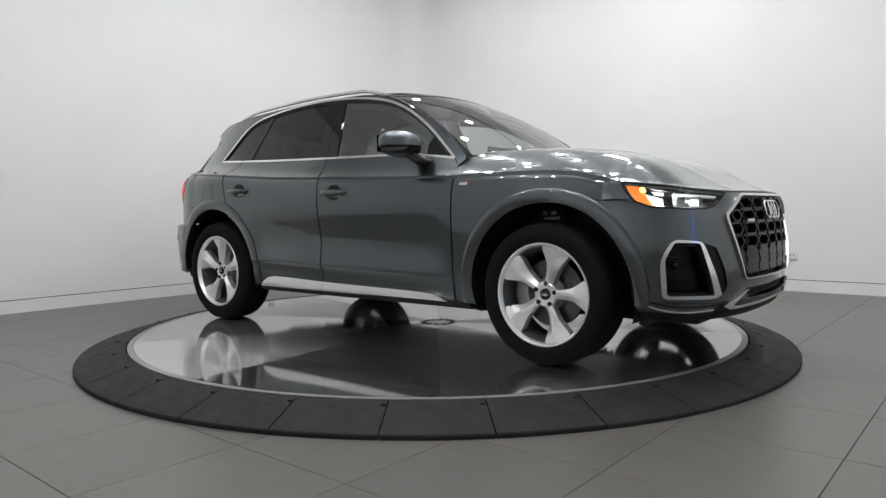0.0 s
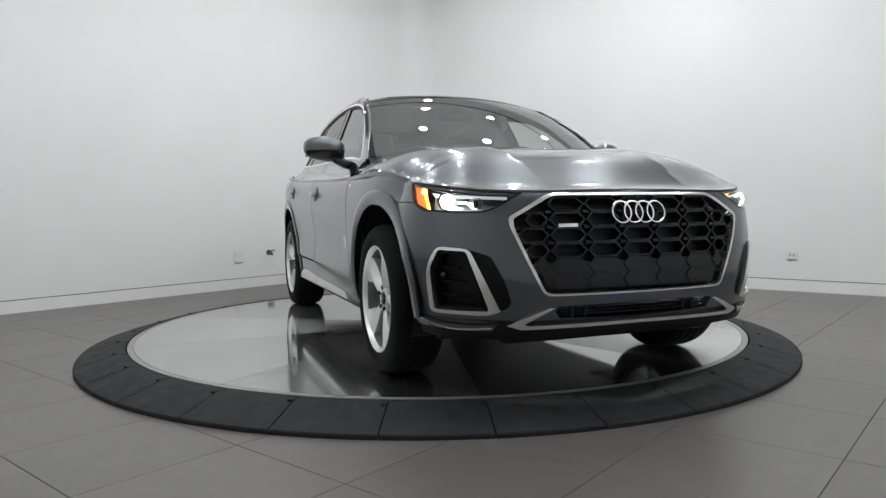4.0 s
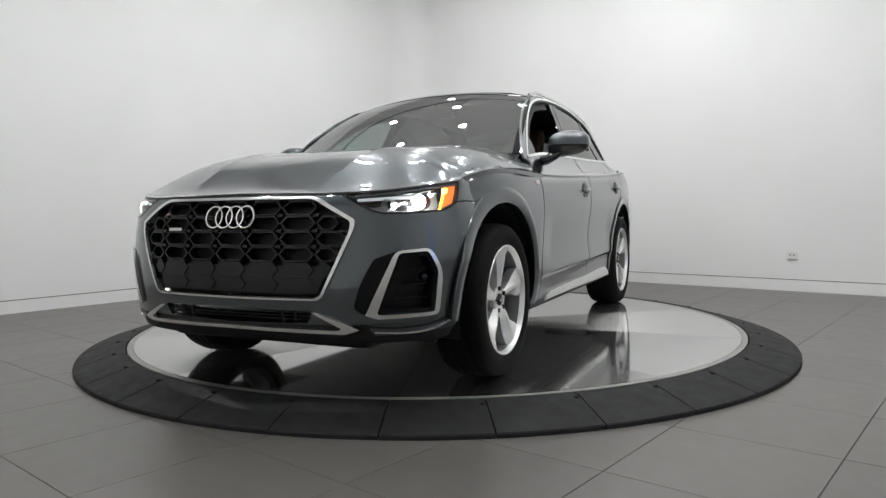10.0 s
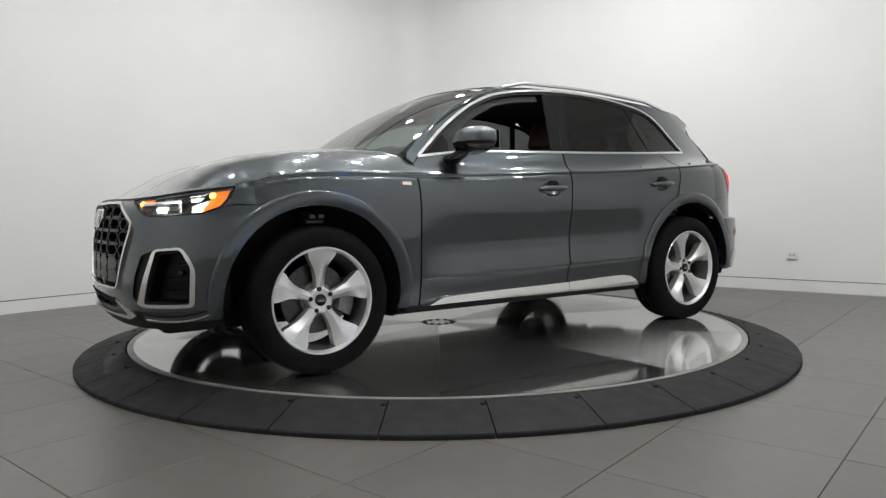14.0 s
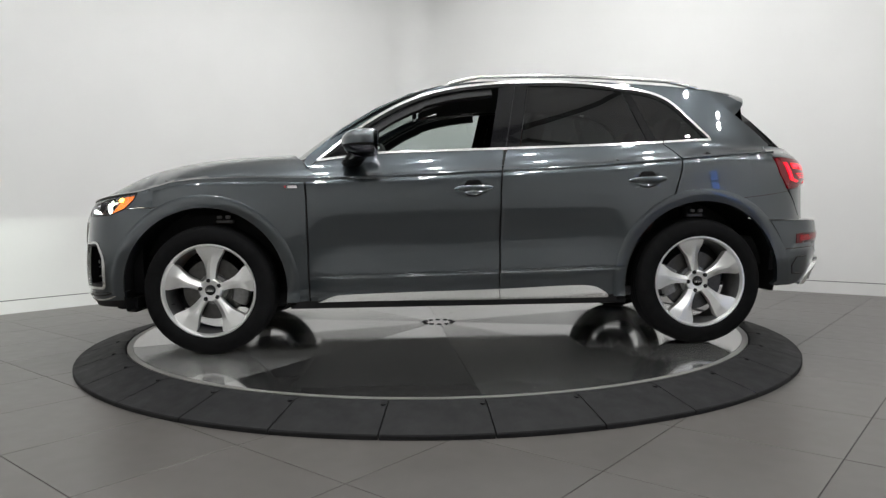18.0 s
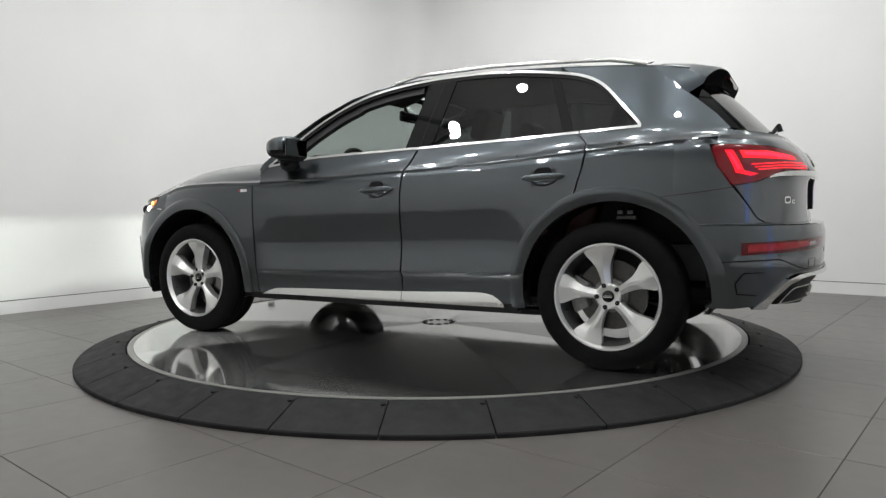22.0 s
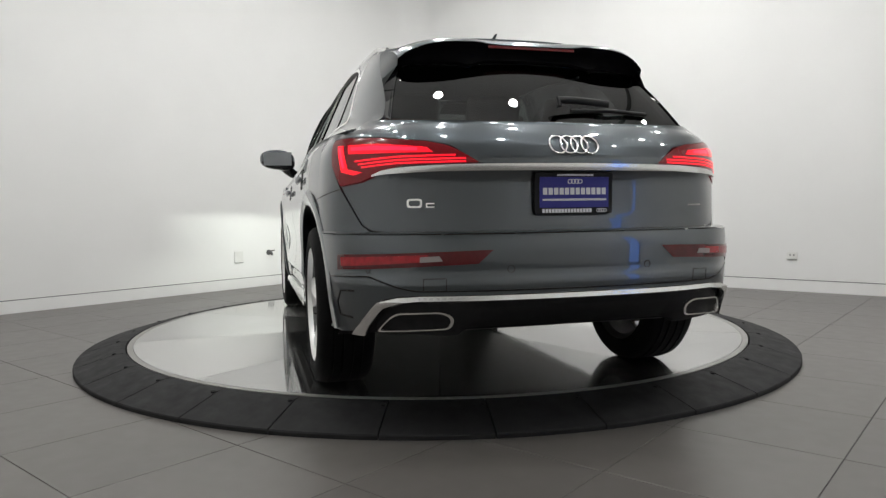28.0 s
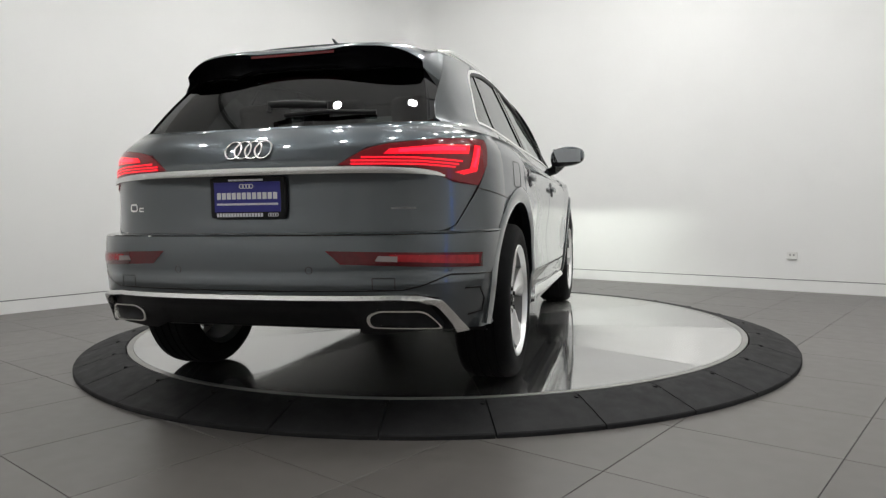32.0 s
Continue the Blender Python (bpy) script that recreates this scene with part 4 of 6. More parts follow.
panel("sensor_patch", windscreen, rounded([(-0.12, 0.83), (0.12, 0.83), (0.15, 0.93), (-0.15, 0.93)], 0.03), M_FRIT, screen_f, step=(0.06, 0.06), out=-0.002, skirt=0.0)
panel("sticker", windscreen, [(0.76, 0.90), (0.88, 0.90), (0.88, 0.935), (0.76, 0.935)], M_WHITE, screen_f, step=(0.06, 0.06), out=0.0035, skirt=0.001, label="small white sticker")
panel("cowl", windscreen, [(-1.0, -0.06), (1.0, -0.06), (1.0, 0.03), (-1.0, 0.03)], M_DARK, car, step=(0.06, 0.03), out=-0.004)
glass_r = panel("rear_window", rear_screen, rounded([(-0.87, 0.02), (0.87, 0.02), (0.86, 0.90), (-0.86, 0.90)], 0.04), M_REARGLASS, car, step=(0.06, 0.06), skirt=0.0, label="dark tinted rear window")
panel("glass_edge", rear_screen, [(-0.865, 0.60), (-0.80, 0.64), (-0.6, 0.62), (-0.43, 0.575), (-0.36, 0.615), (0.0, 0.625), (0.36, 0.615), (0.43, 0.575), (0.6, 0.62), (0.80, 0.64), (0.865, 0.60), (0.86, 0.90), (-0.86, 0.90)], M_FRIT, glass_r, step=(0.06, 0.06), out=0.003, skirt=0.004)
for sgn in (1, -1):
    verts, faces = [], []
    for i, (x, z) in enumerate(dense_line(POST_EDGE, 4)):
        w = 0.96 * (1 - i / (4 * (len(POST_EDGE) - 1)))
        a = side(np.array([x]), np.array([z]))[0]
        b = rear_screen(np.array([0.855]), np.array([w]))[0]
        c = 0.5 * a + 0.5 * b + np.array((-0.004, -0.002, 0.002))
        verts += [(a[0], sgn * (a[1] - 0.001), a[2]), (c[0], sgn * c[1], c[2]), (b[0] - 0.006, sgn * b[1], b[2] + 0.003), (b[0] + 0.02, sgn * (b[1] - 0.01), b[2] - 0.02)]
        if i:
            k = 4 * (i - 1)
            faces += [(k + j, k + j + 1, k + j + 5, k + j + 4) for j in range(3)]
    solid("window_blade", verts, faces, M_GLOSS, car, "gloss black window blade", 60)

# spoiler: a thin wing with a bow-shaped rear edge and a dip in the middle
def wing_rows():
    rows = []
    for i in range(41):
        v = -1 + 2 * i / 40
        a = abs(v)
        y = 0.577 * v
        tip_x = -1.895 + 0.075 * a ** 4
        dip = -0.010 * (1 - (a / 0.42) ** 6) if a < 0.42 else 0
        zt = 1.519 + dip - 0.070 * a ** 7
        under = rear_screen(v * 0.90, 0.66)
        root = roof(-1.60, v * 0.98)
        rows.append([(root[0], root[1], root[2] + 0.002), (-1.74, y, 0.5 * (root[2] + zt) + 0.014 * (1 - a ** 6)), (tip_x + 0.012, y, zt + 0.004), (tip_x, y, zt - 0.008),
                     (tip_x + 0.012, y, zt - 0.034), (under[0] - 0.010, under[1], under[2] + 0.006), (-1.66, y * 0.98, zt - 0.03)])
    return rows


rows = wing_rows()
verts = [p for r in rows for p in r]
k = len(rows[0])
faces = [(i * k + j, i * k + (j + 1) % k, (i + 1) * k + (j + 1) % k, (i + 1) * k + j) for i in range(len(rows) - 1) for j in range(k) if j not in (3, 4)]
faces += [tuple(range(k)), tuple(range(len(verts) - k, len(verts)))]
spoiler = solid("spoiler", verts, faces, M_PAINT, car, "grey painted roof spoiler", 50)
# matt lower face, from the rear edge down to the glass, with ends that run into the side blades
verts, faces = [], []
for i, r in enumerate(rows):
    v = -1 + 2 * i / 40
    foot = rear_screen(v * 0.885, 0.640 - 0.05 * math.exp(-((abs(v) - 0.47) / 0.07) ** 2))
    a = Vector(r[3]) + Vector((-0.001, 0, 0.001))
    b = Vector(foot) + Vector((-0.014, 0, 0.006))
    for k in range(5):
        verts.append(a.lerp(b, k / 4) + Vector((0.022 * math.sin(math.pi * k / 4), 0, 0)))
    verts.append(b + Vector((0.02, 0, -0.012)))
    if i:
        faces += [(6 * i - 6 + j, 6 * i - 5 + j, 6 * i + 1 + j, 6 * i + j) for j in range(5)]
solid("spoiler_underside", verts, faces, M_MATT, spoiler, "matt black underside", 60)
bm = box_bm((-1.894, -0.20, 1.486), (-1.880, 0.20, 1.500), 0.002, 1)
part("stop_lamp", bm, M_RED, spoiler, "dark red high stop lamp")
# the side blades' upper ends, closing the gap up to the spoiler's tips
for sgn, r in ((1, rows[-1]), (-1, rows[0])):
    low = [side(np.array([x]), np.array([z]))[0] * (1, sgn, 1) for x, z in dense_line(POST_EDGE[:4], 2)]
    top = [Vector(r[0]), Vector(r[0]).lerp(Vector(r[1]), 0.5), Vector(r[1]), Vector(r[1]).lerp(Vector(r[2]), 0.6), Vector(r[3]), Vector(r[4]), Vector(r[5])]
    verts = [v for p, q in zip(low, top) for v in (Vector(p) * 1.0 - Vector((0, sgn * 0.001, 0)), q + Vector((0, sgn * 0.001, 0)))]
    solid("blade_end", verts, [(2 * i, 2 * i + 1, 2 * i + 3, 2 * i + 2) for i in range(6)], M_PAINT, spoiler, "", 80)
# aerial fin and roof rails
bm = bmesh.new()
fin = [((-1.30, 0, 1.60), 0.022), ((-1.36, 0, 1.625), 0.016), ((-1.41, 0, 1.652), 0.009), ((-1.44, 0, 1.664), 0.004)]
rings = [[bm.verts.new((p[0] - 0.02 * math.cos(a) * (1 if i else 1.5), w * math.sin(a), p[2])) for a in (2 * math.pi * j / 10 for j in range(10))] for i, (p, w) in enumerate(fin)]
for a, b in zip(rings, rings[1:]):
    for j in range(10):
        bm.faces.new((a[j], a[(j + 1) % 10], b[(j + 1) % 10], b[j]))
bm.faces.new(rings[0])
bm.faces.new(rings[-1])
part("aerial_fin", bm, M_PAINT, car, smooth=60)
for sgn in (1, -1):
    pts = []
    for i in range(25):
        x = 0.02 - 1.55 * i / 24
        e = min(1, i / 3, (24 - i) / 3)
        base = roof(x, 0.93 * sgn)
        pts.append((x, base[1], base[2] + 0.004 + 0.022 * e))
    part("roof_rail", tube_bm(pts, 0.011, 8, squash=(0.8, 1)), M_CHROME, car, "satin aluminium roof rail", smooth=60)

# mirrors
for mir in (False, True):
    s = -1 if mir else 1
    bm = bmesh.new()
    bmesh.ops.create_uvsphere(bm, u_segments=32, v_segments=18, radius=1.0)
    for v in bm.verts:
        x, y, z = v.co
        x = x if x > -0.55 else -0.55 - (-0.55 - x) * 0.05
        y = math.copysign(abs(y) ** 0.75, y)
        z = math.copysign(abs(z) ** 0.72, z)
        v.co = (0.515 + x * 0.128 * (1 - 0.25 * max(0, y)), s * (0.985 + 0.124 * y), 1.188 + 0.073 * z * (1 - 0.10 * y) + 0.004 * y - 0.014 * max(0, -y))
    low = bm.copy()
    for b2, keep_up in ((bm, True), (low, False)):
        bmesh.ops.bisect_plane(b2, geom=b2.verts[:] + b2.edges[:] + b2.faces[:], plane_co=(0, 0, 1.172), plane_no=(0, 0, 1), clear_inner=keep_up, clear_outer=not keep_up)
    mirror = part("door_mirror", bm, M_PAINT, car, "grey painted door mirror", smooth=60)
    part("mirror_base", low, M_GLOSS, mirror, "gloss black lower shell", smooth=60)
    bm = box_bm((0.4365, 0.888, 1.142), (0.4385, 1.085, 1.238), 0.0009, 1)
    for v in bm.verts:
        v.co.y *= s
    part("mirror_glass", bm, M_MIRROR, mirror, "mirror glass")
    bm = tube_bm([(0.60, s * 0.84, 1.082), (0.59, s * 0.87, 1.088), (0.565, s * 0.905, 1.112), (0.54, s * 0.945, 1.150)], 0.034, 14, squash=(1.8, 0.85))
    part("mirror_arm", bm, M_GLOSS, mirror, "gloss black mirror arm", smooth=60)

# badges on the wings: two small bars
for mir in (False, True):
    panel("wing_badge", side, [(0.972, 0.941), (0.962, 0.941), (0.964, 0.952), (0.972, 0.952)], M_BADGE_RED, car, out=0.002, skirt=0.003, mirror=mir, label="small red badge bar")
    panel("wing_badge", side, [(0.955, 0.938), (0.900, 0.938), (0.904, 0.955), (0.958, 0.955)], M_BRIGHT, car, out=0.002, skirt=0.003, mirror=mir, label="small bright badge bar")
# filler flap
fl = rounded([(-1.56, 0.905), (-1.42, 0.905), (-1.42, 1.02), (-1.56, 1.02)], 0.02)
strip("filler_flap_seam", side, fl + fl[:1], 0.004, M_DARK, car, out=0.0012, skirt=0.001, mirror=True, step=(0.03, 0.03))
# ---- the car's front ----
def mirrored(pts):
    return pts + [(-a, b) for a, b in pts[::-1] if abs(a) > 1e-6]


grille_out = rounded(mirrored([(0.0, 0.862), (0.262, 0.862), (0.402, 0.768), (0.398, 0.735), (0.288, 0.448), (0.0, 0.447)]), [0, 0.03, 0.012, 0.012, 0.03, 0, 0.03, 0.012, 0.012, 0.03])
grille_in = rounded(mirrored([(0.0, 0.851), (0.252, 0.851), (0.385, 0.762), (0.382, 0.728), (0.2815, 0.4565), (0.0, 0.4555)]), [0, 0.025, 0.01, 0.01, 0.025, 0, 0.025, 0.01, 0.01, 0.025])
fog_out = rounded([(0.545, 0.643), (0.690, 0.654), (0.752, 0.560), (0.742, 0.380), (0.480, 0.373), (0.436, 0.389)], [0.03, 0.03, 0.05, 0.03, 0.02, 0.004])
fog_in = rounded([(0.560, 0.634), (0.682, 0.640), (0.728, 0.560), (0.719, 0.394), (0.478, 0.390)], 0.016)
lamp_out = rounded([(0.346, 0.872), (0.50, 0.880), (0.69, 0.901), (0.82, 0.913), (0.915, 0.925), (0.905, 0.885), (0.86, 0.832), (0.78, 0.803), (0.60, 0.793), (0.503, 0.793), (0.456, 0.806)], 0.008)
intake = mirrored([(0.0, 0.408), (0.262, 0.402), (0.235, 0.352), (0.0, 0.345)])


def flip(loop):
    return [(-a, b) for a, b in loop]


brow = [(s, float(brow_z(abs(s))) - 0.006) for s in np.linspace(-0.905, 0.905, 41)]
# the bumper: from the brow to the chin; the outer ends follow the wheel arch
chin = [(s, 0.345 + 0.03 * abs(s) ** 2) for s in np.linspace(0.86, -0.86, 30)]


def arch_on_front(r):
    """Where the wheel arch cuts the bumper's end, in the fascia's own coordinates."""
    out = []
    for a in np.linspace(ARCH_END, 4, 14):
        x, z = ARCH_F + r * math.cos(radians(a)), ARCH_Z + r * math.sin(radians(a))
        ss = np.linspace(0.6, 1, 200)
        xs = front(ss, np.full(200, z))[:, 0]
        out.append((float(np.interp(-x, -xs, ss)), z))
    return out


end_l = arch_on_front(ARCH_OUT - 0.004)
outline = brow + [(0.912, 0.915), (0.906, 0.885), (0.864, 0.834), (0.935, 0.839), (0.9995, 0.835)] + end_l + chin[1:-1] + flip(end_l)[::-1] + [(-0.9995, 0.835), (-0.935, 0.839), (-0.864, 0.834), (-0.906, 0.885), (-0.912, 0.915)]
fog_hole = rounded([(0.545, 0.640), (0.690, 0.651), (0.748, 0.560), (0.738, 0.384), (0.480, 0.377), (0.415, 0.395), (0.395, 0.42), (0.418, 0.51), (0.465, 0.613)], 0.012)
bumper = panel("front_bumper", front, outline, M_PAINT, car, step=(0.03, 0.03), skirt=0.03,
               holes=(grille_in, fog_hole, flip(fog_hole), lamp_out, flip(lamp_out), intake))
strip("bonnet_gap", front, [(s, float(brow_z(abs(s))) - 0.004) for s in np.linspace(-0.90, 0.90, 61)], 0.007, M_SATIN, bumper, step=(0.03, 0.03), out=0.0025, skirt=0.004)
# chin below: black lip and the bright blade
panel("chin", front, [(s, 0.342 + 0.03 * abs(s) ** 2) for s in np.linspace(0.86, -0.86, 30)] + [(s, 0.262 + 0.02 * abs(s) ** 2) for s in np.linspace(-0.83, 0.83, 30)], M_DARK, car, step=(0.05, 0.03), out=-0.006, skirt=0.05, label="black lower lip")
for sgn in (1, -1):
    panel("chin_corner", front, [(sgn * q, 0.3405 + 0.03 * q ** 2) for q in np.linspace(0.44, 0.86, 15)] + [(sgn * q, 0.296 + 0.03 * q ** 2) for q in np.linspace(0.85, 0.47, 15)], M_PAINT, car, step=(0.03, 0.02), out=-0.001, skirt=0.02)
half = [(0.0, 0.332), (0.335, 0.328), (0.352, 0.335), (0.252, 0.399), (0.268, 0.400), (0.415, 0.331), (0.365, 0.313), (0.0, 0.318)]
for sgn in (1, -1):
    panel("blade", front, [(sgn * a, b) for a, b in half], M_CHROME, car, step=(0.04, 0.03), out=0.012, skirt=0.02, label="satin aluminium front blade")
side_blade = smooth_line([(0.47, 0.318), (0.62, 0.312), (0.74, 0.325), (0.82, 0.352)], 5)
for sgn in (1, -1):
    strip("side_blade", front, [(sgn * a, b) for a, b in side_blade], 0.007, M_CHROME, car, step=(0.03, 0.03), out=0.004, skirt=0.008)
    strip("lip_groove", front, [(sgn * a, b) for a, b in smooth_line([(0.40, 0.345), (0.55, 0.335), (0.72, 0.345), (0.85, 0.380)], 5)], 0.008, M_DARK, car, step=(0.03, 0.03), out=0.002, skirt=0.003)

# lower intake: back and slats
lower = panel("lower_intake", front, mirrored([(0.0, 0.415), (0.275, 0.41), (0.25, 0.34), (0.0, 0.335)]), M_DARK, car, out=-0.07, skirt=0.0, step=(0.05, 0.03))
for z in (0.362, 0.376, 0.390):
    strip("slat", front, [(s, z) for s in np.linspace(-0.24, 0.24, 15)], 0.005, M_DARK, lower, out=-0.02, skirt=0.03, step=(0.05, 0.05))
for y in (-0.31, -0.25, 0.25, 0.31):
    strip("post", front_y, [(y, 0.348), (y, 0.406)], 0.012, M_DARK, lower, out=-0.018, skirt=0.03)

M_CELL = material("satin_black_grille", (0.006, 0.006, 0.007), 0.36, vary=0.2, scale=30)
# radiator grille: frame, backing, honeycomb
grille = panel("grille_backing", front, [(a * 1.01, 0.655 + (b - 0.655) * 1.02) for a, b in grille_in], M_DARK, car, out=-0.055, skirt=0.0, step=(0.05, 0.05), label="black grille backing")
panel("grille_frame", front, grille_out, M_CHROME, car, holes=(grille_in,), step=(0.03, 0.03), out=0.012, skirt=0.05, label="satin aluminium grille frame")
PY, PZ = 0.165, 0.0635


def in_grille(y, z, shrink=1.0):
    s = np.interp(abs(y), front(np.linspace(0, 0.6, 60), np.full(60, z))[:, 1], np.linspace(0, 0.6, 60)) * (1 if y >= 0 else -1)
    return bool(within(np.array([[s, z]]), grille_in)[0])


def hexa(y, z, w, h, cut):
    return [(y - w / 2, z), (y - w / 2 + cut, z + h / 2), (y + w / 2 - cut, z + h / 2), (y + w / 2, z), (y + w / 2 - cut, z - h / 2), (y - w / 2 + cut, z - h / 2)]


for row, z in enumerate(0.823 - PZ * k for k in range(6)):
    for k in range(-4, 5):
        y = k * PY
        zc = min(max(z, 0.475), 0.84)
        if z > 0.60:
            loop = hexa(y, z, PY * 0.985, PZ * 0.96, 0.027)
            hole = hexa(y, z, PY * 0.985 - 0.016, PZ * 0.96 - 0.013, 0.025)
        else:
            loop = hexa(y, z, PY * 0.965, PZ * 0.93, 0.026)
            hole = None
        good = [(a, b) if in_grille(a, min(max(b, 0.4725), 0.8425)) else None for a, b in loop]
        if sum(g is not None for g in good) < 3:
            continue
        if not all(good):                       # cells cut by the frame shrink towards the middle
            f = next((q for q in (0.8, 0.6, 0.45, 0.3) if all(in_grille(a * 1.0 - (a - y + (0.5 if y > 0 else -0.5) * PY) * 0.0 - (1 - q) * (0.5 if y > 0 else -0.5) * PY, min(max(b, 0.4725), 0.8425)) for a, b in hexa(y, z, PY * 0.97 * q, PZ * 0.9, 0.022))), None)
            if f is None:
                continue
            y2 = y - (1 - f) * (0.5 if y > 0 else -0.5) * PY
            loop = hexa(y2, z, PY * 0.97 * f, PZ * 0.93, 0.024)
            hole = hexa(y2, z, PY * 0.97 * f - 0.016, PZ * 0.93 - 0.013, 0.022) if hole else None
        if hole:
            panel("honeycomb_cell", front_y, loop, M_CELL, grille, holes=(hole,), step=(0.05, 0.05), out=-0.006, skirt=0.040)
        else:
            panel("honeycomb_plate", front_y, loop, M_CELL, grille, step=(0.06, 0.06), out=-0.008, skirt=0.02)
    for k in range(-4, 4):
        y = (k + 0.5) * PY
        if z > 0.64 and in_grille(y, z - PZ / 2) and in_grille(y, z):
            panel("honeycomb_link", front_y, [(y - 0.011, z - PZ / 2 - 0.006), (y + 0.011, z - PZ / 2 - 0.006), (y + 0.011, z - PZ / 2 + 0.006), (y - 0.011, z - PZ / 2 + 0.006)], M_CELL, grille, step=(0.05, 0.05), out=-0.003, skirt=0.03)
for zz in (0.79, 0.728, 0.664):
    smax = max(a for a, b in dense(grille_in, (0.01, 0.01)) if abs(b - zz) < 0.02)
    strip("cross_bar", front, [(s, zz) for s in np.linspace(-smax + 0.012, smax - 0.012, 21)], 0.008, M_CELL, grille, step=(0.06, 0.06), out=-0.022, skirt=0.02)


panel("honeycomb_web", front, rounded(mirrored([(0.0, 0.585), (0.31, 0.585), (0.268, 0.472), (0.0, 0.472)]), 0.004), M_CELL, grille, step=(0.05, 0.05), out=-0.013, skirt=0.0)


def ring_emblem(name, fn_point, y0, z0, r, pitch, parent, wire, out_vec):
    """Four linked bright rings."""
    for k in range(4):
        yc = y0 + (k - 1.5) * pitch
        pts = []
        for i in range(32):
            a = 2 * math.pi * i / 32
            p = fn_point(yc + r * math.cos(a), z0 + r * math.sin(a))
            pts.append((p[0] + out_vec + 0.0015 * (k % 2), p[1], p[2]))
        bm = bmesh.new()
        n = len(pts)
        c = Vector((sum(p[0] for p in pts) / n, sum(p[1] for p in pts) / n, sum(p[2] for p in pts) / n))
        rings = []
        for p in pts:
            p = Vector(p)
            d = (p - c).normalized()
            ax = Vector((math.copysign(1, out_vec), 0, 0))
            rings.append([bm.verts.new(p + d * u + ax * w) for u, w in ((-wire, -0.004), (-wire, 0.002), (-wire * 0.4, 0.004), (wire * 0.4, 0.004), (wire, 0.002), (wire, -0.004))])
        for i in range(n):
            a, b = rings[i], rings[(i + 1) % n]
            for j in range(6):
                bm.faces.new((a[j], a[(j + 1) % 6], b[(j + 1) % 6], b[j]))
        part(name, bm, M_BRIGHT, parent, "bright chrome ring", smooth=45)


ring_emblem("emblem_ring", lambda y, z: front_y(np.array([y]), np.array([z]))[0], 0.0, 0.786, 0.0450, 0.0570, car, 0.0042, 0.012)
panel("grille_badge", front_y, [(-0.375, 0.727), (-0.290, 0.727), (-0.290, 0.741), (-0.375, 0.741)], M_CHROME, grille, out=0.001, skirt=0.004, label="small bright badge bar")

# corner air inlets with their bright frames
for sgn in (1, -1):
    m = (lambda l: l) if sgn > 0 else flip
    inlet = panel("corner_inlet", front, m([(a, b) for a, b in fog_hole]), M_DARK, car, step=(0.04, 0.04), out=-0.075, skirt=0.0, label="black corner inlet")
    panel("inlet_frame", front, m(fog_out), M_CHROME, inlet, holes=(m(fog_in),), step=(0.025, 0.025), out=0.010, skirt=0.016, label="satin aluminium inlet frame")
    panel("inlet_wall", front, m(fog_hole), M_SATIN, inlet, holes=(m(rounded([(0.56 + 0.012, 0.622), (0.676, 0.628), (0.718, 0.556), (0.710, 0.404), (0.492, 0.400)], 0.016)),), step=(0.03, 0.03), out=-0.009, skirt=0.066)
    for z in (0.44, 0.50, 0.56):
        strip("slat", front, m([(0.55 + 0.35 * (z - 0.40), z), (0.71, z + 0.006)]), 0.010, M_SATIN, inlet, step=(0.04, 0.04), out=-0.040, skirt=0.025)
    sensor = front(np.array([sgn * 0.655]), np.array([0.535]))[0]
    bm = lathe_bm([(0.001, 0.006), (0.012, 0.005), (0.014, 0.0), (0.014, -0.02)], 16)
    bmesh.ops.transform(bm, matrix=Matrix.Translation((sensor[0] - 0.025, sensor[1], sensor[2])) @ Matrix.Rotation(sgn * 0.9, 4, "Z") @ Matrix.Rotation(math.pi / 2, 4, "Y"), verts=bm.verts)
    part("parking_sensor", bm, M_GLOSS, inlet, smooth=50)

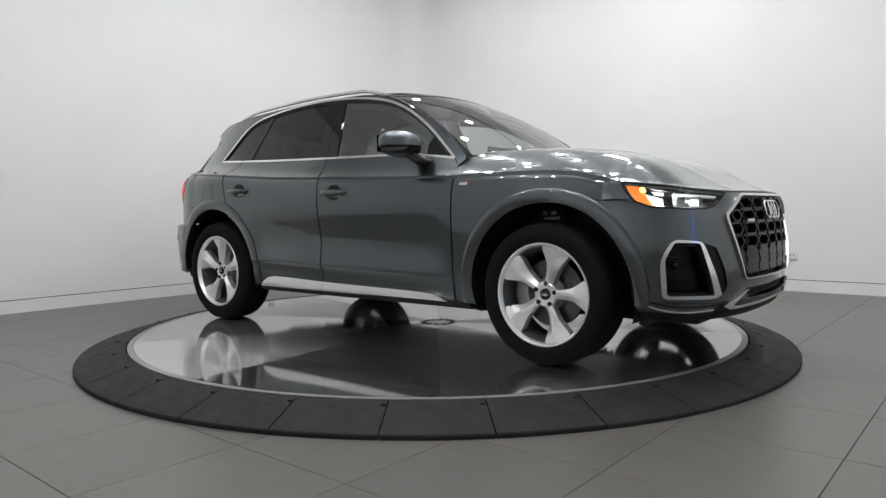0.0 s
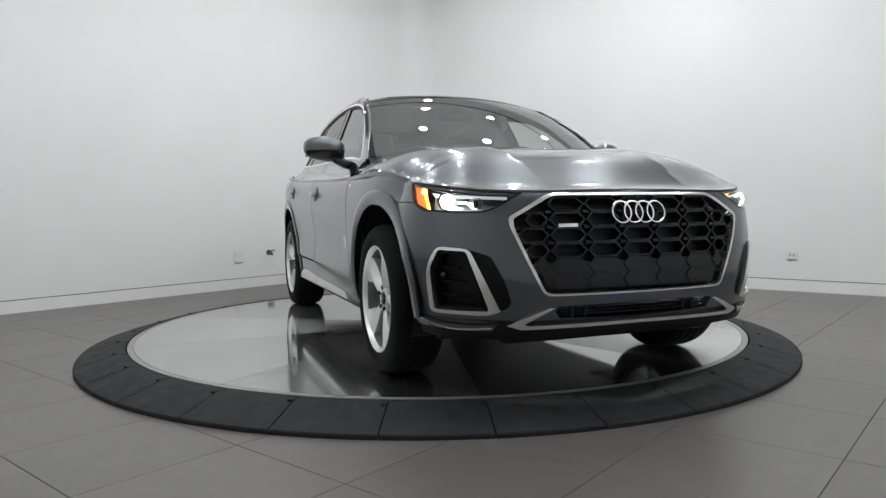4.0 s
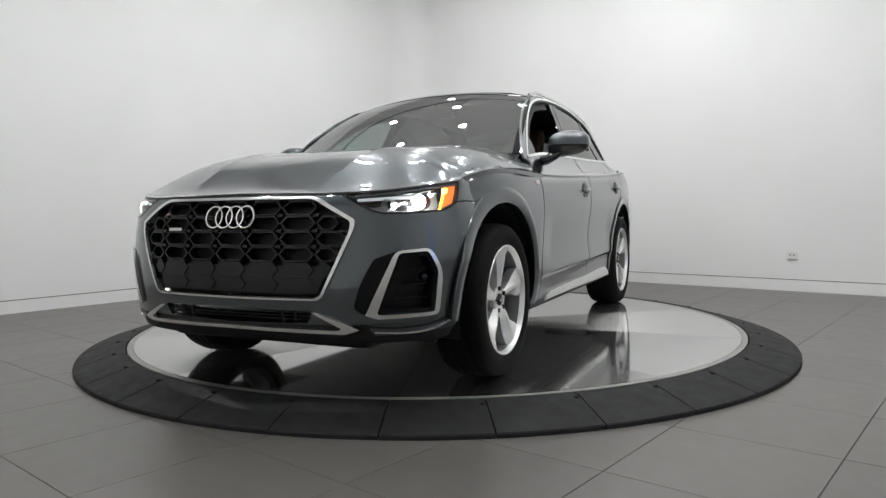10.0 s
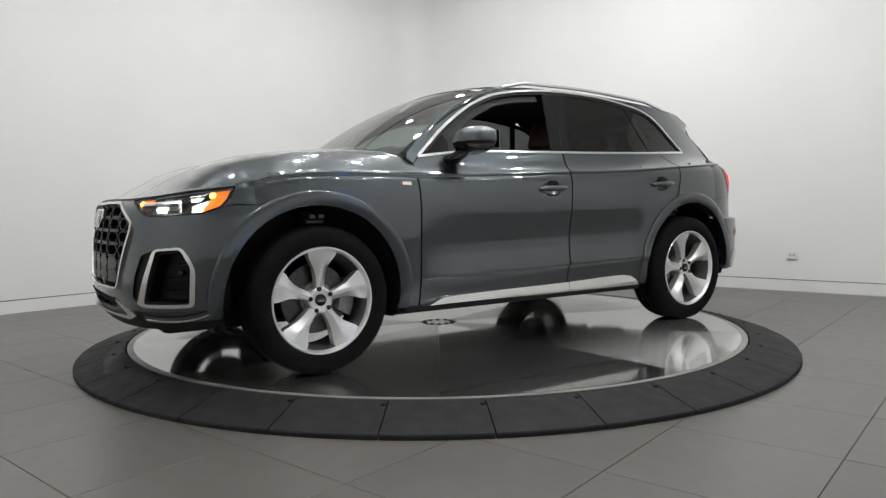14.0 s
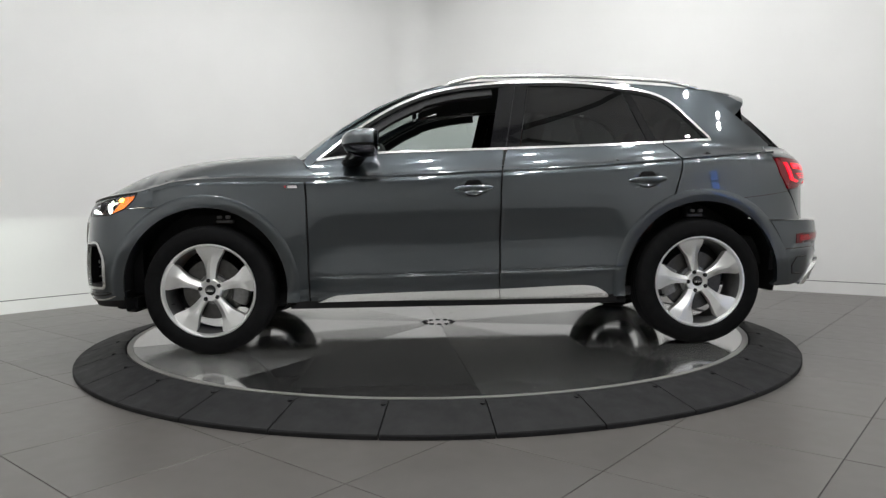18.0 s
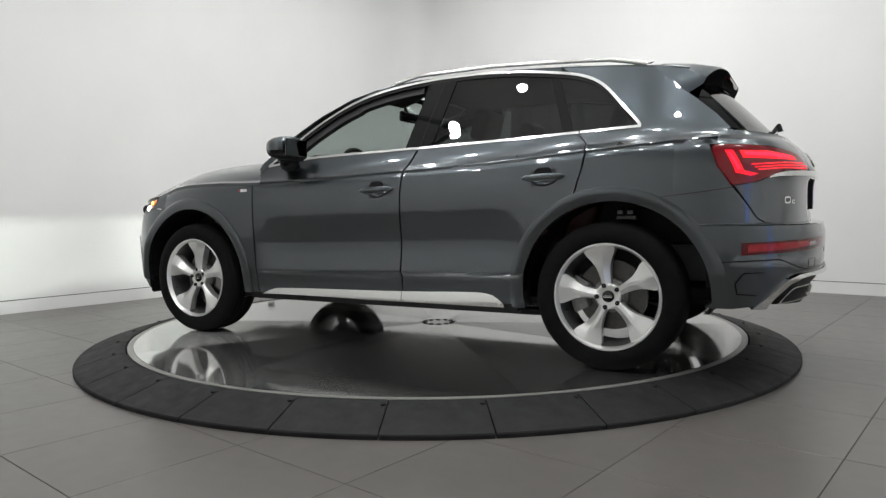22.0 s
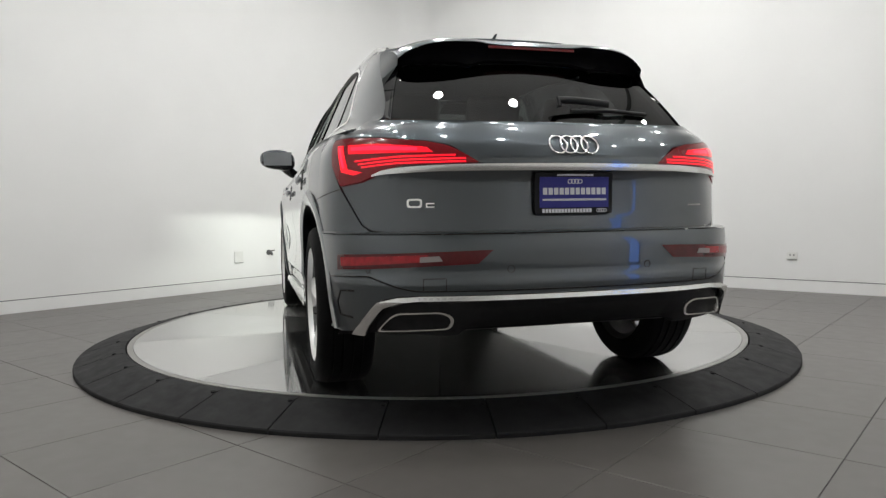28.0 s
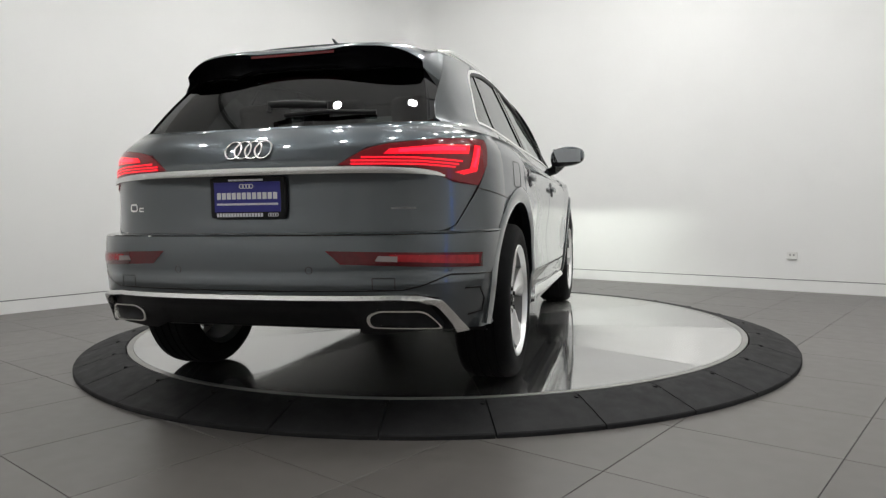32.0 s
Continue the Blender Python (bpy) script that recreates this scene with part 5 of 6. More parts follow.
# head lamps
for sgn in (1, -1):
    m = (lambda l: l) if sgn > 0 else flip
    lamp_l = panel("head_lamp", front, m(lamp_out), M_HOUSING, car, step=(0.04, 0.03), out=-0.118, skirt=0.0, label="head lamp with amber corner, lit")
    strip("lamp_rim", front, m(lamp_out + lamp_out[:1]), 0.008, M_GLOSS, lamp_l, step=(0.03, 0.03), out=0.001, skirt=0.02)
    panel("lens", front, m(lamp_out), M_LENS, lamp_l, step=(0.04, 0.03), out=-0.002, skirt=0.0, label="clear lamp lens")
    panel("reflector", front, m([(0.475, 0.812), (0.52, 0.800), (0.76, 0.808), (0.76, 0.813), (0.52, 0.807), (0.49, 0.835)]), M_HOUSING, lamp_l, step=(0.03, 0.03), out=-0.035, skirt=0.02)
    panel("light_bar", front, m([(0.40, 0.856), (0.58, 0.862), (0.76, 0.872), (0.78, 0.882), (0.60, 0.873), (0.40, 0.863)]), M_DRL, lamp_l, step=(0.03, 0.02), out=-0.022, skirt=0.012, label="white light bar")
    panel("upper_reflector", front, m([(0.56, 0.877), (0.76, 0.890), (0.80, 0.905), (0.70, 0.897), (0.56, 0.883)]), M_REFLECTOR, lamp_l, step=(0.03, 0.02), out=-0.02, skirt=0.012)
    panel("marker", front, m([(0.775, 0.812), (0.85, 0.836), (0.888, 0.882), (0.902, 0.917), (0.845, 0.911), (0.815, 0.868)]), M_AMBER, lamp_l, step=(0.03, 0.02), out=-0.012, skirt=0.02, label="amber side marker")
    panel("bulb", front, m(rounded([(0.808, 0.877), (0.835, 0.877), (0.835, 0.897), (0.808, 0.897)], 0.008)), M_AMBER_ON, lamp_l, step=(0.03, 0.02), out=-0.006, skirt=0.01, label="glowing amber bulb")
    for s0, z0, lit in ((0.664, 0.838, True), (0.522, 0.826, False)):
        p = front(np.array([sgn * s0]), np.array([z0]))[0]
        aim = Matrix.Translation((p[0] - 0.055, p[1] - sgn * 0.012, p[2])) @ Matrix.Rotation(math.pi / 2, 4, "Y")
        if lit:
            aim = Matrix.Translation((p[0] - 0.050, p[1] - sgn * 0.012, p[2])) @ Matrix.Rotation(math.pi / 2, 4, "Y")
        g = 1.5 if lit else 1.0
        bm = lathe_bm([(0.019 * g, -0.004), (0.022 * g, 0.0), (0.0225 * g, 0.040), (0.024 * g, 0.040), (0.0235 * g, -0.004)], 24, closed=True)
        bmesh.ops.transform(bm, matrix=aim, verts=bm.verts)
        shroud = part("projector", bm, M_DARK if lit else M_HOUSING, lamp_l, smooth=50)
        bm = lathe_bm([(0.0005, 0.003), (0.010 * g, 0.002), (0.0195 * g, 0.0)], 24)
        bmesh.ops.transform(bm, matrix=aim, verts=bm.verts)
        part("bulb", bm, M_BEAM if lit else M_GLOSS, shroud, "dazzling white bulb" if lit else "", smooth=60)
    # dipped beam: an added glowing bar between the projectors, and an added shade before it that cuts the light off at
    # the lamp's level
    p = front(np.array([sgn * 0.578]), np.array([0.834]))[0]
    bx, by, bz = p[0] - 0.064, p[1] - sgn * 0.012, 0.832
    bm = bmesh.new()
    bm.faces.new([bm.verts.new(q) for q in ((bx, by - 0.021, bz), (bx, by + 0.021, bz), (bx, by + 0.021, bz + 0.0025), (bx, by - 0.021, bz + 0.0025))])
    # added dark plates that keep the bar's light off the lamp's inside
    part("beam_back", box_bm((bx - 0.004, by - 0.027, bz - 0.004), (bx - 0.0012, by + 0.027, bz + 0.006)), M_MATT, lamp_l)
    for y in (by - 0.030, by + 0.027):
        part("beam_shade", box_bm((bx - 0.004, y, bz - 0.012), (bx + 0.039, y + 0.003, bz + 0.006)), M_MATT, lamp_l)
    part("beam_bar", bm, M_DIPPED, lamp_l, "added dazzling bar that throws the dipped beam")
    part("beam_shade", box_bm((bx - 0.002, by - 0.027, bz + 0.003), (bx + 0.036, by + 0.027, bz + 0.006)), M_DARK, lamp_l)
    part("beam_shade", box_bm((bx + 0.036, by - 0.027, bz), (bx + 0.039, by + 0.027, bz + 0.016)), M_DARK, lamp_l)
# ---- the car's rear ----
lamp_r = [(0.862, 1.082), (0.80, 1.087), (0.60, 1.078), (0.42, 1.058), (0.345, 1.040), (0.262, 0.978), (0.50, 0.972), (0.565, 0.955), (0.66, 0.915), (0.775, 0.900), (0.84, 0.985)]
lamp_rear = rounded(lamp_r, [0.02, 0.02, 0, 0, 0.03, 0.004, 0.02, 0.02, 0.02, 0.01, 0.0])


def edge_of(fn, pts, lo=0.4):
    """Points of the flank (x, z) in a fascia's own coordinates."""
    out = []
    for x, z in pts:
        ss = np.linspace(lo, 1, 200)
        xs = fn(ss, np.full(200, z))[:, 0]
        out.append((float(np.interp(x, xs, ss)), z))
    return out


# tailgate: from the glass down to the bumper, with the lamps let in
gate_out = [(s, 1.140 + 0.040 * abs(s) ** 2) for s in np.linspace(-0.84, 0.84, 33)] + [(0.87, 1.125), (0.868, 1.09), (0.80, 1.091), (0.60, 1.082), (0.42, 1.062), (0.342, 1.043), (0.255, 0.974), (0.50, 0.968), (0.56, 0.950), (0.655, 0.911), (0.768, 0.897), (0.712, 0.824), (0.655, 0.748), (0.615, 0.729)]
gate_out = gate_out + [(s, 0.724) for s in np.linspace(0.56, -0.56, 20)] + flip(gate_out[33:])[::-1]
tailgate = panel("tailgate", tail, gate_out, M_PAINT, car, step=(0.03, 0.03), skirt=0.02,
                 push=lambda s, z: 0.010 * np.exp(-((np.asarray(z) - 0.975) / 0.018) ** 2) * (np.abs(s) < 0.56) - 0.012 * np.exp(-((np.abs(s) / 0.16) ** 6 + ((np.asarray(z) - 0.86) / 0.085) ** 6)))
for sgn in (1, -1):
    m = (lambda l: l) if sgn > 0 else flip
    tl = panel("tail_lamp", tail, m(lamp_rear), M_RED_LENS, car, step=(0.03, 0.03), out=0.004, skirt=0.03, label="red tail lamp with glowing bars, lit")
    panel("glow_bar", tail, m([(0.42, 1.035), (0.60, 1.054), (0.745, 1.056), (0.735, 1.022), (0.60, 1.018), (0.40, 1.016)]), M_RED_ON, tl, step=(0.03, 0.02), out=0.0065, skirt=0.003, label="glowing red bar")
    panel("glow_bar", tail, m([(0.775, 1.058), (0.810, 1.058), (0.770, 0.955), (0.70, 0.940), (0.66, 0.950), (0.735, 0.965)]), M_RED_ON, tl, step=(0.03, 0.02), out=0.0065, skirt=0.003, label="glowing red bar")
    panel("glow_core", tail, m([(0.45, 1.034), (0.60, 1.046), (0.725, 1.047), (0.72, 1.034), (0.60, 1.030), (0.45, 1.022)]), M_RED_HOT, tl, step=(0.03, 0.02), out=0.0078, skirt=0.002)
    panel("glow_core", tail, m([(0.787, 1.048), (0.799, 1.048), (0.762, 0.968), (0.750, 0.972)]), M_RED_HOT, tl, step=(0.03, 0.02), out=0.0078, skirt=0.002)
    for z0 in (1.004, 0.992, 0.981):
        strip("glow_line", tail, m([(0.33 if z0 > 1 else 0.30, z0), (0.52, z0 - 0.002), (0.70 - (1.004 - z0) * 1.5, z0 - 0.012)]), 0.0065, M_RED_ON, tl, step=(0.03, 0.02), out=0.0065, skirt=0.003)
# bright strip between the lamps
zt = curve([(0, 0.974), (0.3, 0.972), (0.5, 0.964), (0.58, 0.952), (0.612, 0.938)])
zb = curve([(0, 0.951), (0.3, 0.950), (0.5, 0.944), (0.58, 0.938), (0.612, 0.932)])
ss = np.linspace(-0.61, 0.61, 41)
panel("bright_strip", tail, [(s, float(zt(abs(s)))) for s in ss] + [(s, float(zb(abs(s)))) for s in ss[::-1]], M_BRIGHT, tailgate, step=(0.03, 0.03), out=0.020, skirt=0.022, label="bright chrome strip")
ring_emblem("emblem_ring", lambda y, z: tail_y(np.array([y]), np.array([z]))[0], -0.004, 1.046, 0.0345, 0.0435, tailgate, 0.0034, -0.006)
# model and drive badges: plain bright bars
panel("badge_bar", tail_y, rounded([(0.628, 0.812), (0.575, 0.812), (0.575, 0.846), (0.628, 0.846)], 0.012), M_BRIGHT, tailgate, holes=(rounded([(0.621, 0.819), (0.582, 0.819), (0.582, 0.839), (0.621, 0.839)], 0.008),), out=0.002, skirt=0.003, step=(0.02, 0.02), label="bright badge bar")
panel("badge_bar", tail_y, [(0.562, 0.812), (0.532, 0.812), (0.532, 0.817), (0.557, 0.817), (0.557, 0.825), (0.532, 0.825), (0.532, 0.830), (0.562, 0.830)], M_BRIGHT, tailgate, out=0.002, skirt=0.003, step=(0.02, 0.02), label="bright badge bar")
panel("badge_bar", tail_y, [(-0.560, 0.809), (-0.645, 0.809), (-0.645, 0.816), (-0.560, 0.816)], M_CALIPER, tailgate, out=0.002, skirt=0.003, step=(0.02, 0.02), label="bright badge bar")

# the dealer plate in its black frame: blue field with white bars
plate = panel("plate", tail_y, rounded([(0.160, 0.782), (-0.160, 0.782), (-0.160, 0.940), (0.160, 0.940)], 0.01), M_DARK, tailgate, step=(0.04, 0.04), out=0.010, skirt=0.022, label="blue dealer plate in a black frame")
panel("plate_field", tail_y, [(0.143, 0.806), (-0.143, 0.806), (-0.143, 0.924), (0.143, 0.924)], M_PLATE, plate, step=(0.04, 0.04), out=0.0115, skirt=0.002)
bars = [(0.0, 0.932, 0.15, 0.007), (0.0, 0.868, 0.265, 0.026), (0.0, 0.836, 0.265, 0.008), (0.032, 0.794, 0.205, 0.015)]
for y, z, w, h in bars:
    n = max(1, round(w / (h * 0.85)))
    for k in range(n):
        a = y + w / 2 - w * (k + 0.12) / n
        b = y + w / 2 - w * (k + 0.88) / n
        panel("plate_bar", tail_y, [(a, z - h / 2), (b, z - h / 2), (b, z + h / 2), (a, z + h / 2)], M_WHITE, plate, step=(0.05, 0.05), out=0.0128, skirt=0.001)
for yc, zc, r in ((0.0, 0.906, 0.0105), (-0.112, 0.794, 0.0075)):
    for k in range(4):
        o = [(yc + (1.5 - k) * r * 1.3 + r * math.cos(2 * math.pi * i / 14), zc + r * math.sin(2 * math.pi * i / 14)) for i in range(14)]
        h = [(yc + (1.5 - k) * r * 1.3 + r * 0.72 * math.cos(2 * math.pi * i / 14), zc + r * 0.72 * math.sin(2 * math.pi * i / 14)) for i in range(14)]
        panel("plate_ring", tail_y, o, M_WHITE, plate, holes=(h,), step=(0.05, 0.05), out=0.0128 + 0.0003 * (k % 2), skirt=0.001)

# bumper
BUMP_TOP = 0.717
low_edge = [(0.93, 0.335), (0.80, 0.330), (0.70, 0.345), (0.655, 0.385), (0.57, 0.474), (0.49, 0.490)]


# the quarter's rear end, from the flank round to lamp and tailgate
def arch_on(fn, a0, a1, n=12):
    return [q for a in np.linspace(a0, a1, n) for q in edge_of(fn, [(ARCH_R + (ARCH_OUT - 0.004) * math.cos(radians(a)), ARCH_Z + (ARCH_OUT - 0.004) * math.sin(radians(a)))])]


quarter_end = [(1.0, 1.108), (0.93, 1.117), (0.872, 1.128), (0.868, 1.086), (0.845, 0.985), (0.782, 0.895), (0.717, 0.820), (0.661, 0.746), (0.625, 0.725)] + [(s, 0.718) for s in np.linspace(0.66, 0.92, 7)] + arch_on(tail, 139.6, 180 - ARCH_END, 6)
both("quarter_end", tail, quarter_end, M_PAINT, car, step=(0.03, 0.03), skirt=0.008)
both("quarter_seam", tail, [(0.775, 0.892), (0.85, 0.880), (1.0, 0.859), (1.0, 0.855), (0.85, 0.876), (0.772, 0.888)], M_DARK, car, step=(0.03, 0.03), out=0.0012, skirt=0.002)
both("quarter_seam", side, [(-1.718, 0.859), (-1.62, 0.848), (-1.62, 0.844), (-1.718, 0.855)], M_DARK, car, out=0.0012, skirt=0.002)
half = [(0.66, BUMP_TOP - 0.004), (0.92, BUMP_TOP - 0.004)] + arch_on(rear, 140.4, 176, 14) + [(0.90, 0.335), (0.80, 0.332)] + low_edge[2:]
bump_out = [(s, BUMP_TOP - 0.004) for s in np.linspace(-0.62, 0.62, 31)] + half + [(s, 0.492) for s in np.linspace(0.42, -0.42, 22)] + flip(half)[::-1]
rbump = panel("rear_bumper", rear, bump_out, M_PAINT, car, step=(0.03, 0.03), skirt=0.03, push=lambda s, z: -0.006 * np.exp(-((np.asarray(z) - 0.563) / 0.006) ** 2) * (np.abs(s) < 0.80))
# shelf: the step on top of the bumper
rows_v, rows_f = [], []
sl = np.linspace(-0.93, 0.93, 61)
for s in sl:
    a, b = rear(np.array([s]), np.array([BUMP_TOP]))[0], tail(np.array([s]), np.array([0.722]))[0]
    rows_v += [tuple(a), (0.5 * (a[0] + b[0]), 0.5 * (a[1] + b[1]), 0.724), (b[0] + 0.02, b[1], 0.722)]
for i in range(len(sl) - 1):
    for j in range(2):
        rows_f.append((3 * i + j, 3 * i + j + 1, 3 * i + 4 + j, 3 * i + 3 + j))
solid("bumper_shelf", rows_v, rows_f, M_PAINT, car, "", 80)

for sgn in (1, -1):
    m = (lambda l: l) if sgn > 0 else flip
    rf = panel("rear_reflector", rear, m([(0.785, 0.636), (0.74, 0.639), (0.215, 0.657), (0.255, 0.607), (0.785, 0.579)]), M_RED, car, step=(0.03, 0.02), out=0.003, skirt=0.01, label="red rear reflector with a clear lamp")
    panel("reflector_band", rear, m([(0.76, 0.628), (0.40, 0.642), (0.40, 0.617), (0.76, 0.593)]), M_RED_DIM, rf, step=(0.03, 0.02), out=0.005, skirt=0.002)
    panel("clear_lamp", rear, m([(0.425, 0.634), (0.365, 0.637), (0.355, 0.618), (0.425, 0.614)]), M_WHITE_LENS, rf, step=(0.03, 0.02), out=0.0065, skirt=0.002, label="clear reversing lamp")
    for s0 in (0.62, 0.17):
        loop = [(sgn * (s0 + 0.009 * math.cos(2 * math.pi * i / 14)), 0.585 + 0.013 * math.sin(2 * math.pi * i / 14)) for i in range(14)]
        strip("sensor_seam", rear, loop + loop[:1], 0.0022, M_DARK, rbump, step=(0.03, 0.03), out=0.001, skirt=0.001)
    sq = m([(0.345, 0.555), (0.415, 0.553), (0.415, 0.508), (0.345, 0.510)])
    strip("tow_cover_seam", rear, sq + sq[:1], 0.0025, M_DARK, rbump, step=(0.03, 0.03), out=0.001, skirt=0.001)
    # side vents on the corner
    strip("corner_vent", rear, m(edge_of(rear, [(-2.10, 0.502), (-2.02, 0.498), (-1.985, 0.45), (-1.992, 0.402), (-2.07, 0.396)])), 0.006, M_SATIN, car, out=0.002, skirt=0.004, step=(0.03, 0.03))
    strip("bumper_groove", rear, m(edge_of(rear, [(-1.93, 0.548), (-2.0, 0.552), (-2.08, 0.556)]) + [(0.62, 0.560), (0.5, 0.520), (0.44, 0.508), (0.0, 0.506)]), 0.005, M_SATIN, rbump, out=0.0015, skirt=0.002, step=(0.03, 0.03))

line_up = [(s, 0.492) for s in np.linspace(0.0, 0.42, 12)] + [(0.50, 0.487), (0.575, 0.470), (0.66, 0.385), (0.72, 0.332)]
line_dn = [(s, 0.478) for s in np.linspace(0.0, 0.42, 12)] + [(0.49, 0.471), (0.555, 0.447), (0.625, 0.372), (0.650, 0.332)]
for sgn in (1, -1):
    m = (lambda l: l) if sgn > 0 else flip
    panel("lower_frame", rear, m(line_up + line_dn[::-1]), M_CHROME, car, step=(0.02, 0.008), out=0.010, skirt=0.03, label="satin aluminium lower frame",
          push=lambda s, z: 0.012 * np.clip((0.494 - np.asarray(z)) / 0.018, 0, 1.1) * np.clip((np.asarray(z) - 0.38) / 0.08, 0, 1))
diff = panel("diffuser", rear, [(s, 0.472) for s in np.linspace(-0.44, 0.44, 23)] + [(0.54, 0.440), (0.60, 0.37), (0.60, 0.345), (0.40, 0.335)] + [(s, 0.330) for s in np.linspace(0.36, -0.36, 19)] + [(-0.40, 0.335), (-0.60, 0.345), (-0.60, 0.37), (-0.54, 0.440)],
             M_DARK, car, step=(0.04, 0.03), out=-0.012, skirt=0.06, label="black rear diffuser",
             push=lambda s, z: -0.05 * np.clip((0.44 - np.asarray(z)) / 0.12, 0, 1) * (np.abs(s) < 0.29))
for sgn in (1, -1):
    m = (lambda l: l) if sgn > 0 else flip
    o = rounded([(0.592, 0.352), (0.560, 0.385), (0.515, 0.428), (0.355, 0.434), (0.318, 0.412), (0.325, 0.366)], [0.02, 0.01, 0.03, 0.03, 0.02, 0.03])
    i = rounded([(0.580, 0.357), (0.552, 0.386), (0.510, 0.422), (0.360, 0.428), (0.328, 0.409), (0.334, 0.371)], [0.02, 0.01, 0.03, 0.03, 0.02, 0.03])
    ex = panel("exhaust_trim", rear, m(o), M_BRIGHT, car, holes=(m(i),), step=(0.025, 0.025), out=0.008, skirt=0.05, label="bright exhaust surround")
    panel("exhaust_mouth", rear, m(i), M_DARK, ex, step=(0.04, 0.04), out=-0.025, skirt=0.0)

# rear wiper
def on_glass(v, w, o=0.0):
    p = rear_screen(np.array([v]), np.array([w]))[0]
    n = surf_normal(rear_screen, np.array([v]), np.array([w]))[0]
    n = n if n[0] < 0 else -n
    return Vector(p) + Vector(n) * o


wiper = part("wiper", tube_bm([on_glass(-0.02, 0.10, 0.035), on_glass(-0.02, 0.14, 0.05), on_glass(-0.10, 0.15, 0.045), on_glass(-0.34, 0.15, 0.03)], 0.016, 10, squash=(0.7, 1)), M_DARK, car, "black rear wiper", smooth=60)
part("wiper_blade", tube_bm([on_glass(-0.10, 0.105, 0.012), on_glass(-0.34, 0.105, 0.02), on_glass(-0.60, 0.095, 0.012)], 0.009, 8), M_DARK, wiper, smooth=60)
# ---- wheels ----
def spoke_rows():
    """One blade of the rim: (radius, left edge, ridge, right edge) in metres across, and heights."""
    return [(0.046, -0.022, -0.004, 0.022, 0.012, 0.018, 0.008), (0.085, -0.024, -0.006, 0.023, 0.012, 0.024, 0.002), (0.120, -0.029, -0.006, 0.027, 0.012, 0.029, 0.000),
            (0.155, -0.038, -0.002, 0.035, 0.014, 0.033, 0.000), (0.185, -0.055, 0.004, 0.050, 0.018, 0.036, 0.006), (0.215, -0.074, 0.008, 0.069, 0.026, 0.037, 0.018), (0.251, -0.084, 0.008, 0.080, 0.034, 0.038, 0.032)]


def wheel(sx, turned=0.0):
    """A wheel about its own hub; y points outwards before it is set on the car."""
    root = new("wheel")
    root.parent = car
    root["label"] = "silver five-spoke alloy wheel with a black tyre"
    w = 0.1275
    prof = [(0.262, -w + 0.012), (0.275, -w + 0.002), (0.310, -w), (0.345, -w + 0.008), (0.360, -w + 0.024), (0.3655, -w + 0.045), (0.368, -0.05)]
    tread = []
    for c in (-0.062, -0.022, 0.022, 0.062):
        tread += [(0.368, c - 0.005), (0.361, c - 0.0045), (0.361, c + 0.0045), (0.368, c + 0.005)]
    prof = prof[:-1] + tread + [(r, -h) for r, h in prof[:-1][::-1]]
    part("tyre", lathe_bm(prof, 72, axis="Y"), M_TYRE, root, smooth=35)
    # barrel and lip
    part("rim_lip", lathe_bm([(0.266, 0.118), (0.263, 0.122), (0.257, 0.122), (0.250, 0.112), (0.246, 0.098), (0.252, 0.09), (0.258, 0.10)], 72, axis="Y", closed=True), M_RIM, root, "silver rim lip", smooth=35)
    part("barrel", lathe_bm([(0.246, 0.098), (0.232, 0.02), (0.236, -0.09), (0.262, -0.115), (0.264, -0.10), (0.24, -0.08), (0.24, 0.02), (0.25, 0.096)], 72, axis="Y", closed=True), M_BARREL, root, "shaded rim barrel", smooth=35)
    rows = spoke_rows()
    for k in range(5):
        a = math.pi / 2 + 2 * math.pi * k / 5 + 0.04 + radians(turned)
        bm = bmesh.new()
        vr = []
        for r, l, m, rt, hl, hm, hr in rows:
            base = 0.068
            line = [(l, base + hl - 0.045), (l, base + hl), (m - 0.010, base + hm), (m + 0.006, base + hm), (rt, base + hr), (rt, base + hr - 0.045)]
            vr.append([bm.verts.new((r * math.cos(a) - t * math.sin(a), y, r * math.sin(a) + t * math.cos(a))) for t, y in line])
        for p, q in zip(vr, vr[1:]):
            for j in range(6):
                bm.faces.new((p[j], p[(j + 1) % 6], q[(j + 1) % 6], q[j]))
        bm.faces.new(vr[0])
        bm.faces.new(vr[-1])
        bmesh.ops.bevel(bm, geom=[e for e in bm.edges if len(e.link_faces) == 2 and e.calc_face_angle() > 0.5], offset=0.002, segments=1, affect="EDGES")
        part("spoke", bm, M_RIM, root, smooth=22)
    hub = part("hub", lathe_bm([(0.001, 0.078), (0.036, 0.080), (0.056, 0.084), (0.064, 0.078), (0.067, 0.06), (0.064, 0.03)], 40, axis="Y"), M_RIM, root, smooth=40)
    cap = part("centre_cap", lathe_bm([(0.001, 0.091), (0.024, 0.090), (0.029, 0.086), (0.030, 0.078)], 32, axis="Y"), M_GLOSS, root, "black centre cap", smooth=40)
    for k in range(4):
        bm = lathe_bm([(0.0055, 0.0), (0.0072, 0.0008), (0.0072, 0.0)], 14, axis="Y", closed=True)
        bmesh.ops.translate(bm, verts=bm.verts, vec=((k - 1.5) * 0.0098, 0.0912, 0))
        part("cap_ring", bm, M_BRIGHT, cap)
    for k in range(5):
        a = math.pi / 2 - 0.15 + 2 * math.pi * k / 5 + radians(turned)
        bm = lathe_bm([(0.001, 0.094), (0.009, 0.094), (0.0115, 0.091), (0.012, 0.080)], 6 * 3, axis="Y")
        bmesh.ops.translate(bm, verts=bm.verts, vec=(0.056 * math.cos(a), -0.002, 0.056 * math.sin(a)))
